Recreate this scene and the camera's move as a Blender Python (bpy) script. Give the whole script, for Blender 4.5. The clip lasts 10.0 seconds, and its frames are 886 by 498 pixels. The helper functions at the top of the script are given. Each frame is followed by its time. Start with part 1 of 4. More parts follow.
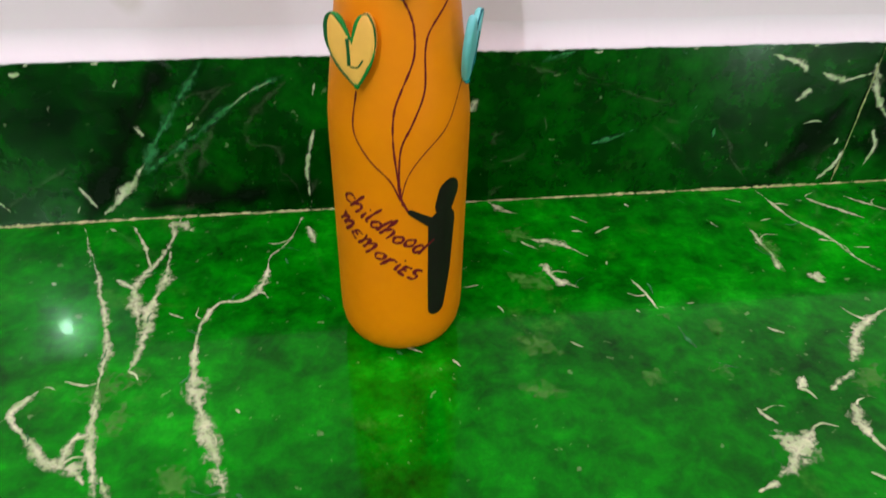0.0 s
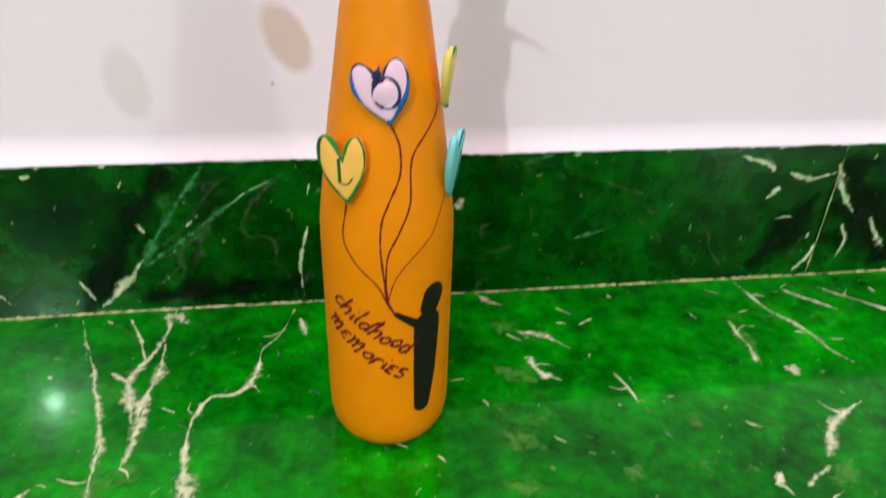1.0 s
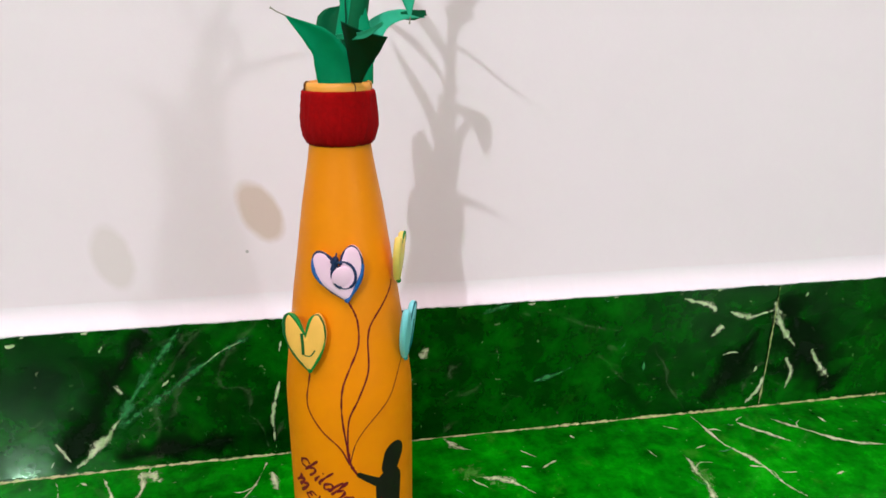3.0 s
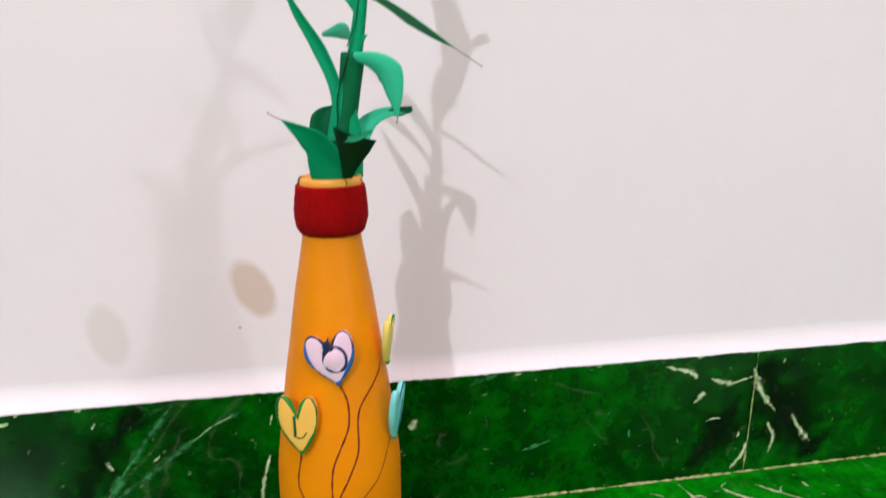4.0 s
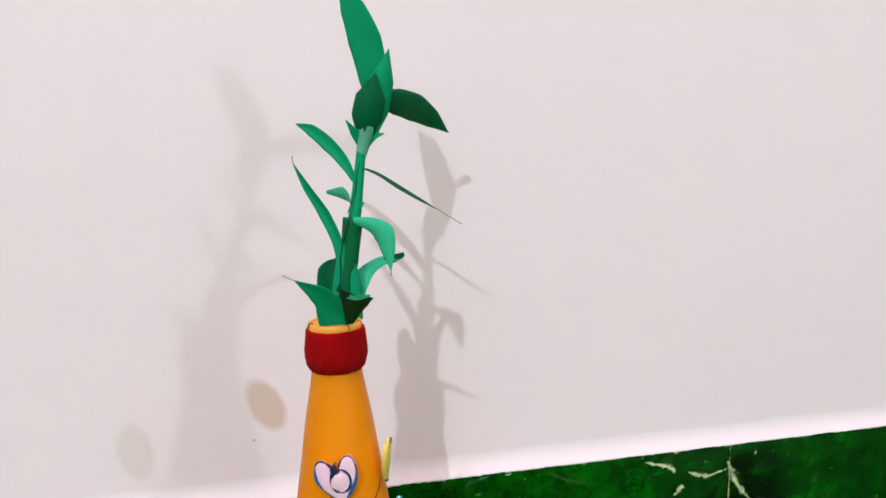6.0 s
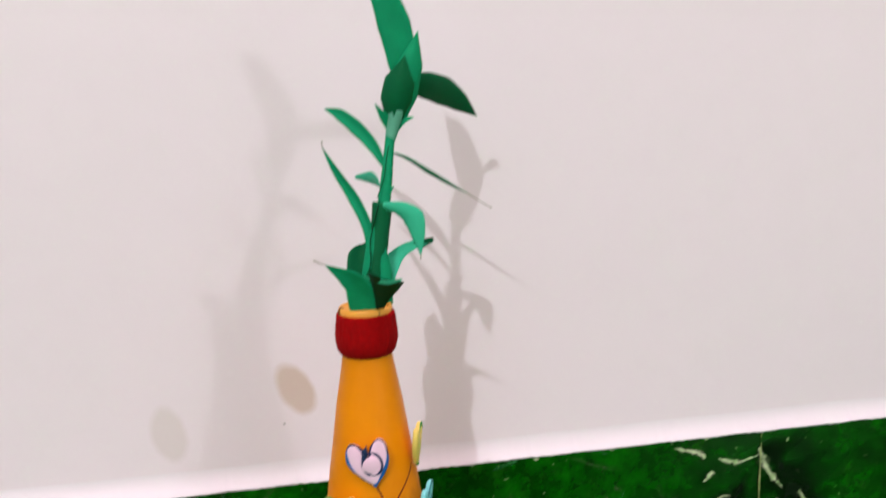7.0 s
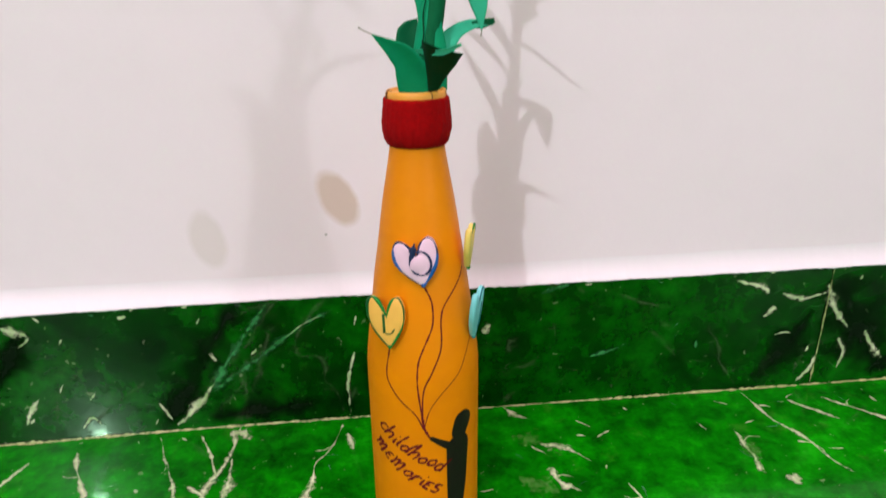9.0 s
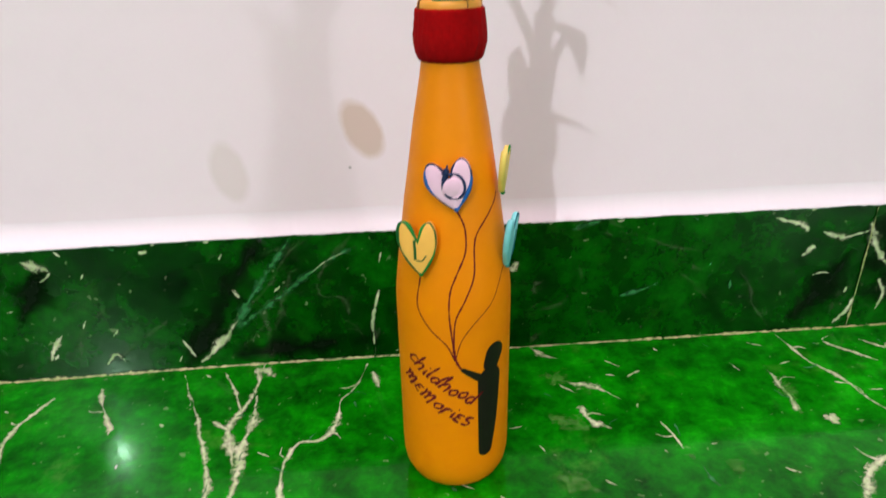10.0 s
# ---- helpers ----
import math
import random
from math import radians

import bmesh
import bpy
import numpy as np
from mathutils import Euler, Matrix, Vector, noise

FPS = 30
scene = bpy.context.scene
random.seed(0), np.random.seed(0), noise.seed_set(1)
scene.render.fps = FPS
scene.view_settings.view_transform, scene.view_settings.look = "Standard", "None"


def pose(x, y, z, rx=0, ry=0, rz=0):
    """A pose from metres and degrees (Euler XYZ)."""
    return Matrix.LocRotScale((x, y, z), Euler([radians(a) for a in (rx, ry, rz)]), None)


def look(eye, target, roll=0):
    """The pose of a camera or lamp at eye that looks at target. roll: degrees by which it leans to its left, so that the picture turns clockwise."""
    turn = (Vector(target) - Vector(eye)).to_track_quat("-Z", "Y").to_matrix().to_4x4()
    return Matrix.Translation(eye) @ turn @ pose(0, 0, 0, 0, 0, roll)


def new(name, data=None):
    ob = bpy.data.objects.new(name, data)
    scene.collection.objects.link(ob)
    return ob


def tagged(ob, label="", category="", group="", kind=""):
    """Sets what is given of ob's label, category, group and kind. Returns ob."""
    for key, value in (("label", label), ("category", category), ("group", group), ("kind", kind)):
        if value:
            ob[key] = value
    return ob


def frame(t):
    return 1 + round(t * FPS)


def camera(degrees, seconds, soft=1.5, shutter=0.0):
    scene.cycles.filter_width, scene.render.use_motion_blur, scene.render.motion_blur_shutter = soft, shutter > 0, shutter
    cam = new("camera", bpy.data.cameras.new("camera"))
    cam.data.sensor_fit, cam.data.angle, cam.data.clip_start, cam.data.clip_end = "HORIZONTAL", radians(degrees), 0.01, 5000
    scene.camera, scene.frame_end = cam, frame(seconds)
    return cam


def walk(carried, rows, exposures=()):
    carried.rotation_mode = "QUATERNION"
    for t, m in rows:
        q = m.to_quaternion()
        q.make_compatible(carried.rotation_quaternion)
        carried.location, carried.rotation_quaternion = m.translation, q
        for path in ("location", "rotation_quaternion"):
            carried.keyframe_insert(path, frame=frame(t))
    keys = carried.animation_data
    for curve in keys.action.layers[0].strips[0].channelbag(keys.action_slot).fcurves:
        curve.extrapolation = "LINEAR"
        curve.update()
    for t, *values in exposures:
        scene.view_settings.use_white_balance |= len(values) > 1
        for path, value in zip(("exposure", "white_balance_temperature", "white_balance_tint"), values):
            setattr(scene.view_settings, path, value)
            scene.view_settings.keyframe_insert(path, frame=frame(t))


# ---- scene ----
cam = camera(66.9, 10.0, shutter=0.5)
PATH = [
    (0, (-0.022, -0.47, 0.284), (0.215, 1.16, -0.851), 1.3),
    (0.5, (-0.018, -0.472, 0.293), (0.226, 1.201, -0.776), 0.4),
    (0.8, (-0.02, -0.471, 0.297), (0.242, 1.216, -0.745), 0.9),
    (1, (-0.018, -0.478, 0.308), (0.245, 1.261, -0.644), 1.5),
    (1.2, (-0.017, -0.482, 0.309), (0.26, 1.287, -0.582), 1.6),
    (1.5, (-0.014, -0.485, 0.311), (0.264, 1.296, -0.554), 1.6),
    (2, (-0.01, -0.492, 0.32), (0.288, 1.321, -0.472), 1.7),
    (2.5, (-0.003, -0.501, 0.337), (0.3, 1.357, -0.338), 0.1),
    (3.8, (-0.01, -0.512, 0.361), (0.355, 1.382, -0.167), 0.3),
    (4, (-0.006, -0.518, 0.369), (0.36, 1.39, -0.105), -0.2),
    (4.5, (-0.001, -0.53, 0.385), (0.363, 1.387, -0.053), -0.3),
    (5, (-0.002, -0.546, 0.402), (0.36, 1.386, 0.032), -0.6),
    (5.5, (-0.003, -0.563, 0.418), (0.353, 1.384, 0.129), -1.6),
    (5.7, (-0.004, -0.569, 0.422), (0.369, 1.384, 0.132), -1.7),
    (6.8, (-0.014, -0.587, 0.432), (0.338, 1.367, 0.189), -2.0),
    (7, (-0.012, -0.574, 0.425), (0.293, 1.377, 0.108), -2.2),
    (7.2, (-0.014, -0.569, 0.415), (0.262, 1.38, 0.062), -2.0),
    (7.5, (-0.013, -0.558, 0.409), (0.205, 1.364, -0.101), -2.0),
    (7.8, (-0.016, -0.551, 0.4), (0.171, 1.355, -0.176), -2.0),
    (8, (-0.018, -0.553, 0.395), (0.162, 1.351, -0.192), -2.0),
    (8.5, (-0.019, -0.544, 0.384), (0.149, 1.347, -0.244), -1.8),
    (8.7, (-0.018, -0.542, 0.382), (0.141, 1.343, -0.268), -2.0),
    (9, (-0.019, -0.536, 0.372), (0.147, 1.325, -0.342), -1.2),
    (9.2, (-0.019, -0.535, 0.366), (0.108, 1.317, -0.379), -2.0),
    (9.5, (-0.025, -0.53, 0.358), (0.1, 1.307, -0.423), -1.7),
    (9.7, (-0.026, -0.526, 0.356), (0.097, 1.307, -0.435), -1.8),
    (10, (-0.03, -0.526, 0.347), (0.088, 1.291, -0.48), -1.6),
]
# the phone brightens a little as it rises, and turns a little pinker after the top of its sweep
EXPOSURES = [(0, -0.09, 6500, 10), (0.5, 0.01, 6500, 10), (1.0, 0.12, 6500, 10), (1.5, 0.14, 6500, 10), (2.5, 0.14, 6500, 10), (4.0, 0.13, 6500, 10), (5.5, 0.09, 6500, 10), (7.0, 0.01, 6650, 13), (8.0, 0.07, 6600, 12), (10, 0.06, 6600, 12)]
walk(cam, [(t, look(eye, target, roll)) for t, eye, target, roll in PATH], EXPOSURES)

# ---- world and light ----
world = bpy.data.worlds.new("world")
scene.world = world
world.use_nodes = True
world.node_tree.nodes["Background"].inputs[0].default_value = (0.9, 0.92, 1.0, 1)
world.node_tree.nodes["Background"].inputs[1].default_value = 0.1


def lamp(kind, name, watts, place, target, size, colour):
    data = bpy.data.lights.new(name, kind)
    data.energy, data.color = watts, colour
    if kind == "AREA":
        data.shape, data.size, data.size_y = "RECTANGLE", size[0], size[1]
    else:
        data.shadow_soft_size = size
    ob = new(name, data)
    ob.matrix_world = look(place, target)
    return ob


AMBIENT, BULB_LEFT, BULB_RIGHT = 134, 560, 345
# large overhead area light added as soft ambient fill; no such fixture is known
lamp("AREA", "ambient_fill_light", AMBIENT, (0.0, -1.9, 3.9), (0.0, -1.9, 0), (3.2, 2.6), (1.0, 0.765, 0.82))
lamp("POINT", "bulb_beside_left_wall", BULB_LEFT, (-2.63, -5.20, 3.87), (0, 0, 0), 0.065, (0.88, 0.985, 1.0))
lamp("POINT", "bulb_beside_right_wall", BULB_RIGHT, (5.00, -7.14, 2.15), (0, 0, 0), 0.20, (0.92, 0.98, 1.0))


# ---- materials ----
class Nodes:
    """A principled material with short ways to add nodes."""

    def __init__(self, name, rough=0.5, metal=0.0):
        self.mat = bpy.data.materials.new(name)
        self.mat.use_nodes = True
        self.tree = self.mat.node_tree
        self.shader = self.tree.nodes["Principled BSDF"]
        self.shader.inputs["Roughness"].default_value = rough
        self.shader.inputs["Metallic"].default_value = metal
        self.coord = self.tree.nodes.new("ShaderNodeTexCoord").outputs["Object"]

    def link(self, a, b):
        self.tree.links.new(a, b)

    def put(self, socket, value):
        if isinstance(value, bpy.types.NodeSocket):
            self.link(value, socket)
        else:
            socket.default_value = value

    def noise(self, scale, detail=4.0, rough=0.55, warp=0.0, where=None, colour=False):
        n = self.tree.nodes.new("ShaderNodeTexNoise")
        self.link(where or self.coord, n.inputs["Vector"])
        n.inputs["Scale"].default_value, n.inputs["Detail"].default_value = scale, detail
        n.inputs["Roughness"].default_value, n.inputs["Distortion"].default_value = rough, warp
        return n.outputs["Color" if colour else "Fac"]

    def ramp(self, fac, *stops):
        r = self.tree.nodes.new("ShaderNodeValToRGB")
        self.link(fac, r.inputs[0])
        while len(r.color_ramp.elements) < len(stops):
            r.color_ramp.elements.new(0.5)
        for e, (at, c) in zip(r.color_ramp.elements, stops):
            e.position, e.color = at, (*c, 1) if not isinstance(c, float) else (c, c, c, 1)
        return r.outputs[0]

    def mix(self, fac, a, b):
        m = self.tree.nodes.new("ShaderNodeMix")
        m.data_type = "RGBA"
        self.put(m.inputs[0], fac)
        for socket, v in ((m.inputs[6], a), (m.inputs[7], b)):
            self.put(socket, (*v, 1) if isinstance(v, tuple) else v)
        return m.outputs[2]

    def math(self, op, a, b=0.0, c=0.0, clamp=False):
        m = self.tree.nodes.new("ShaderNodeMath")
        m.operation, m.use_clamp = op, clamp
        for socket, v in zip(m.inputs, (a, b, c)):
            self.put(socket, v)
        return m.outputs[0]

    def vector(self, op, a, b):
        m = self.tree.nodes.new("ShaderNodeVectorMath")
        m.operation = op
        for socket, v in zip(m.inputs, (a, b)):
            self.put(socket, v)
        return m.outputs[0]

    def length(self, a):
        m = self.tree.nodes.new("ShaderNodeVectorMath")
        m.operation = "LENGTH"
        self.link(a, m.inputs[0])
        return m.outputs["Value"]

    def colour(self, value):
        self.put(self.shader.inputs["Base Color"], (*value, 1) if isinstance(value, tuple) else value)
        return self

    def set(self, name, value):
        self.put(self.shader.inputs[name], value)
        return self

    def bump(self, height, strength, distance=0.001):
        b = self.tree.nodes.new("ShaderNodeBump")
        b.inputs["Strength"].default_value, b.inputs["Distance"].default_value = strength, distance
        self.link(height, b.inputs["Height"])
        self.link(b.outputs[0], self.shader.inputs["Normal"])
        return self


def marble(name, stops, seed, haze, gloss, tint, broad, sheen, soft):
    n = Nodes(name)
    at = n.vector("ADD", n.coord, (seed, seed * 0.7, seed * 1.3))
    big = n.noise(9, 6, 0.55, 0.15, at)
    fine = n.noise(46, 9, 0.70, 0.2, at)
    tone = n.math("ADD", n.math("MULTIPLY", big, broad), n.math("MULTIPLY", fine, 1 - broad))
    base = n.ramp(tone, *stops)
    # cloudy pale drifts
    cloud = n.math("MULTIPLY", n.ramp(n.noise(16, 8, 0.7, 0.3, at), (0.56, 0.0), (0.72, 1.0)), n.ramp(n.noise(90, 5, 0.7, 0, at), (0.42, 0.0), (0.66, 1.0)))
    base = n.mix(n.math("MULTIPLY", cloud, haze), base, (0.05, 0.23, 0.02))
    # flecks
    fleck = n.ramp(n.noise(130, 3, 0.5, 0.4, at), (0.69, 0.0), (0.73, 1.0))
    base = n.mix(n.math("MULTIPLY", fleck, 0.25), base, (0.45, 0.52, 0.30))
    n.colour(base)
    n.set("Roughness", n.ramp(n.noise(900, 2, 0.5, 0, at), (sheen, soft), (0.60, soft + 0.20)))
    n.set("Specular IOR Level", gloss).set("Specular Tint", tint)
    n.bump(n.noise(60, 3, 0.5, 0, at), 0.05, 0.0006)
    return n.mat


FLOOR_MARBLE = marble("polished_green_marble", ((0.34, (0.0, 0.038, 0.0003)), (0.44, (0.0, 0.110, 0.0005)), (0.54, (0.0, 0.205, 0.0006)), (0.66, (0.004, 0.41, 0.004))), 3.1, 1.0, 0.21, (0.56, 1.0, 0.62, 1), 0.42, 0.41, 0.034)
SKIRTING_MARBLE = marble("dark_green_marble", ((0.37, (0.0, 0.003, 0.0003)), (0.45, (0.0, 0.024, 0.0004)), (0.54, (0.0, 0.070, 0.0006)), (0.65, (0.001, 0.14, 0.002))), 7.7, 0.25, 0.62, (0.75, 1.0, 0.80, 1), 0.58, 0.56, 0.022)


def vein_material(name, core, thin, grain=150, soft=0.2, most=1.0, ends=0.5, rag=3.2):
    """Ragged mineral veins: dense along the middle of the strip, broken up towards its edges."""
    n = Nodes(name, 0.38)
    uv = n.tree.nodes.new("ShaderNodeUVMap")
    split = n.tree.nodes.new("ShaderNodeSeparateXYZ")
    n.link(uv.outputs[0], split.inputs[0])
    across = n.math("ABSOLUTE", n.math("MULTIPLY_ADD", split.outputs[1], 2.0, -1.0))
    ragged = n.math("MULTIPLY_ADD", n.noise(grain, 6, 0.7), rag, -rag / 2)
    patchy = n.math("MULTIPLY_ADD", n.noise(45, 4, 0.6), 2.4, -1.2)
    level = n.math("ADD", n.math("ADD", across, ragged), n.math("MULTIPLY", patchy, thin))
    end = n.math("POWER", n.math("ABSOLUTE", n.math("MULTIPLY_ADD", split.outputs[0], 2.0, -1.0)), 6.0 if ends < 1 else 2.0)
    level = n.math("MULTIPLY_ADD", end, ends, level)
    n.set("Alpha", n.ramp(level, (0.48 - soft, most), (0.48 + soft * 0.6, 0.0)))
    n.colour(n.ramp(n.noise(120, 5, 0.65), (0.35, (core[0] * 0.4, core[1] * 0.6, core[2] * 0.35)), (0.6, core)))
    n.set("Specular IOR Level", 0.3)
    return n.mat


VEIN = vein_material("cream_vein", (0.72, 0.75, 0.52), 0.8, 240, 0.42, 1.0, 0.5, 2.8)
FAINT_VEIN = vein_material("faint_teal_vein", (0.04, 0.24, 0.08), 0.7, 160, 0.45, 0.85)
CLOUD_VEIN = vein_material("dusty_pale_patch", (0.10, 0.38, 0.05), 1.0, 260, 0.48, 0.6, 1.2, 4.6)
DARK_PATCH = vein_material("black_green_patch", (0.0005, 0.004, 0.0006), 0.35, 30, 0.48, 0.95, 0.5, 1.5)
GROUT = vein_material("cream_grout", (0.40, 0.40, 0.18), 0.35)


def wall_paint(name, colour, stains):
    n = Nodes(name, 0.62)
    base = n.mix(n.ramp(n.noise(2.2, 5, 0.6), (0.35, 0.0), (0.7, 1.0)), colour, tuple(c * 0.965 for c in colour))
    base = n.mix(n.math("MULTIPLY", n.ramp(n.noise(38, 6, 0.6), (0.5, 0.0), (0.8, 1.0)), 0.3), base, tuple(c * 0.94 for c in colour))
    for (x, z), (rx, rz), turn, tint, amount in stains:
        m = n.tree.nodes.new("ShaderNodeMapping")
        m.vector_type = "TEXTURE"
        m.inputs["Location"].default_value, m.inputs["Rotation"].default_value, m.inputs["Scale"].default_value = (x, 0, z), (0, turn, 0), (rx, 10, rz)
        n.link(n.coord, m.inputs[0])
        d = n.math("ADD", n.length(m.outputs[0]), n.math("MULTIPLY_ADD", n.noise(60, 3, 0.5), 0.3, -0.15))
        base = n.mix(n.math("MULTIPLY", n.ramp(d, (0.70, 1.0), (1.18, 0.0)), amount), base, tint)
    n.colour(base)
    n.set("Specular IOR Level", 0.35)
    return n.bump(n.math("ADD", n.noise(140, 4, 0.6), n.math("MULTIPLY", n.noise(18, 3, 0.5), 1.5)), 0.12, 0.001).mat


WALL_PAINT = wall_paint("white_wall_paint", (0.865, 0.745, 0.82), [
    ((-0.058, 0.213), (0.0165, 0.0285), -0.45, (0.62, 0.46, 0.40), 0.85),
    ((-0.168, 0.182), (0.0165, 0.030), -0.15, (0.70, 0.60, 0.60), 0.6),
    ((-0.070, 0.182), (0.0014, 0.0014), 0.0, (0.12, 0.10, 0.10), 0.5)])
# mid grey, so that the unseen walls and ceiling bounce less light
ROOM_GREY = wall_paint("unseen_room_grey", (0.36, 0.34, 0.33), [])
PUTTY = wall_paint("white_putty", (0.84, 0.755, 0.825), [])

n = Nodes("orange_bottle_paint", 0.42)
n.colour(n.mix(n.ramp(n.noise(30, 6, 0.6), (0.3, 0.0), (0.75, 1.0)), (0.81, 0.25, 0.0005), (0.74, 0.218, 0.0005)))
n.set("Roughness", n.ramp(n.noise(60, 4, 0.6), (0.3, 0.36), (0.7, 0.55))).set("Specular IOR Level", 0.2)
ORANGE = n.bump(n.noise(240, 4, 0.6), 0.10, 0.0006).mat
n = Nodes("pale_orange_rim_paint", 0.5)
n.colour(n.mix(n.noise(80, 4), (0.84, 0.40, 0.06), (0.74, 0.28, 0.02)))
RIM = n.mat
n = Nodes("dark_red_felt", 0.95)
n.colour(n.mix(n.ramp(n.noise(420, 5, 0.7), (0.35, 0.0), (0.7, 1.0)), (0.36, 0.001, 0.002), (0.26, 0.001, 0.002)))
n.set("Sheen Weight", 0.08).set("Sheen Tint", (0.6, 0.03, 0.05, 1)).set("Specular IOR Level", 0.1)
FELT = n.bump(n.noise(900, 5, 0.75), 0.45, 0.0009).mat


def paper(name, colour):
    n = Nodes(name, 0.6)
    n.colour(n.mix(n.ramp(n.noise(90, 5, 0.6), (0.3, 0.0), (0.75, 1.0)), colour, tuple(c * 0.82 for c in colour)))
    n.set("Specular IOR Level", 0.1)
    n.bump(n.noise(350, 3, 0.6), 0.12, 0.0004)
    thin = n.tree.nodes.new("ShaderNodeBsdfTranslucent")
    thin.inputs[0].default_value = (*colour, 1)
    both = n.tree.nodes.new("ShaderNodeMixShader")
    both.inputs[0].default_value = 0.18
    n.link(n.shader.outputs[0], both.inputs[1])
    n.link(thin.outputs[0], both.inputs[2])
    n.link(both.outputs[0], n.tree.nodes["Material Output"].inputs[0])
    return n.mat


# one green paper; light and shade on the leaves are put into its tones
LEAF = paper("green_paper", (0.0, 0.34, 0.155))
MINT = paper("mint_paper", (0.16, 0.52, 0.38))
# darker copies for shaded leaves and stalk, and for the inside of folds
LEAF_SHADED = paper("shaded_green_paper", (0.0, 0.135, 0.050))
LEAF_FOLD_SHADE = paper("fold_shade_green_paper", (0.0, 0.055, 0.022))
# paler copy for leaves that face the light
LEAF_LIT = paper("lit_green_paper", (0.04, 0.55, 0.33))
WIRE = paper("brown_wire", (0.30, 0.25, 0.20))


def clay(name, colour, rough=0.45):
    n = Nodes(name, rough)
    n.colour(n.mix(n.noise(150, 5, 0.6), colour, tuple(c * 0.86 for c in colour)))
    n.set("Specular IOR Level", 0.35)
    return n.bump(n.noise(300, 3), 0.15, 0.0005).mat


YELLOW, LILAC = clay("yellow_clay", (0.92, 0.50, 0.10)), clay("lilac_clay", (0.85, 0.57, 0.73))
LIME, CYAN = clay("pale_yellow_clay", (0.90, 0.66, 0.16)), clay("cyan_clay", (0.22, 0.68, 0.74))
GREEN_INK, BLUE_INK, TEAL_INK = clay("green_marker", (0.0, 0.10, 0.02)), clay("navy_marker", (0.006, 0.022, 0.085)), clay("teal_marker", (0.0, 0.13, 0.16))
GREEN_DAB, BLUE_DAB, TEAL_DAB = clay("bright_green_marker", (0.0, 0.22, 0.03)), clay("bright_blue_marker", (0.005, 0.10, 0.36)), clay("bright_teal_marker", (0.0, 0.30, 0.36))
MAROON = clay("maroon_ink", (0.15, 0.002, 0.006), 0.8)
BLACK = clay("black_paint", (0.009, 0.006, 0.005), 0.45)


WIRE_DARK = clay("bare_brown_rim", (0.16, 0.06, 0.02), 0.7)


# ---- mesh helpers ----
def mesh_object(name, bm, material, parent=None, smooth=True):
    data = bpy.data.meshes.new(name)
    bmesh.ops.recalc_face_normals(bm, faces=bm.faces[:])
    bm.to_mesh(data)
    bm.free()
    data.materials.append(material)
    if smooth:
        data.polygons.foreach_set("use_smooth", [True] * len(data.polygons))
    ob = new(name, data)
    if parent:
        ob.parent = parent
    return ob


def part(name, bm, material, parent, label="", smooth=True):
    ob = mesh_object(name, bm, material, parent, smooth)
    return tagged(ob, label) if label else ob


def box(bm, x0, x1, y0, y1, z0, z1, bevel=0.0):
    v = [bm.verts.new((x, y, z)) for x in (x0, x1) for y in (y0, y1) for z in (z0, z1)]
    faces = [bm.faces.new([v[i] for i in q]) for q in ((0, 1, 3, 2), (4, 6, 7, 5), (0, 4, 5, 1), (2, 3, 7, 6), (0, 2, 6, 4), (1, 5, 7, 3))]
    if bevel:
        bmesh.ops.bevel(bm, geom=list({e for f in faces for e in f.edges}), offset=bevel, segments=2, affect="EDGES")
    return bm


LEAN = 0.0062  # metres that the bottle leans to its right for each metre of height


def lathe(bm, profile, steps=72, centre=(0, 0), wobble=0.0):
    rings = []
    for z, r in profile:
        ring = []
        for i in range(steps):
            a = 2 * math.pi * i / steps
            rr = r + wobble * (noise.noise(Vector((math.cos(a) * 9, math.sin(a) * 9, z * 500))) if wobble else 0)
            ring.append(bm.verts.new((centre[0] + LEAN * z + rr * math.sin(a), centre[1] - rr * math.cos(a), z)))
        rings.append(ring)
    for a, b in zip(rings, rings[1:]):
        for i in range(steps):
            j = (i + 1) % steps
            bm.faces.new((a[i], a[j], b[j], b[i]))
    return rings


def spline(points, per=8):
    """A smooth line through points (Catmull-Rom)."""
    p = [Vector(q) for q in points]
    p = [2 * p[0] - p[1]] + p + [2 * p[-1] - p[-2]]
    out = []
    for a, b, c, d in zip(p, p[1:], p[2:], p[3:]):
        for i in range(per):
            t = i / per
            out.append(0.5 * (2 * b + (c - a) * t + (2 * a - 5 * b + 4 * c - d) * t * t + (3 * b - a - 3 * c + d) * t ** 3))
    return out + [p[-2]]


def tube(bm, line, radius, sides=8, closed=False, taper=None):
    n = len(line)
    rings = []
    for i, p in enumerate(line):
        d = (line[(i + 1) % n] - line[i - 1]) if closed else (line[min(i + 1, n - 1)] - line[max(i - 1, 0)])
        d.normalize()
        side = d.cross(Vector((0.13, 0.31, 0.94))).normalized()
        up = side.cross(d)
        r = radius * (taper(i / (n - 1)) if taper else 1)
        rings.append([bm.verts.new(p + r * (math.cos(a) * side + math.sin(a) * up)) for a in (2 * math.pi * k / sides for k in range(sides))])
    for i in range(n if closed else n - 1):
        a, b = rings[i], rings[(i + 1) % n]
        for k in range(sides):
            bm.faces.new((a[k], a[(k + 1) % sides], b[(k + 1) % sides], b[k]))
    if not closed:
        bm.faces.new(rings[0][::-1])
        bm.faces.new(rings[-1])
    return bm


# ---- the room ----
X0, X1, Y0, TOP, SKIRT = -3.2, 5.8, -8.0, 4.0, 0.128
JOINT = 0.392

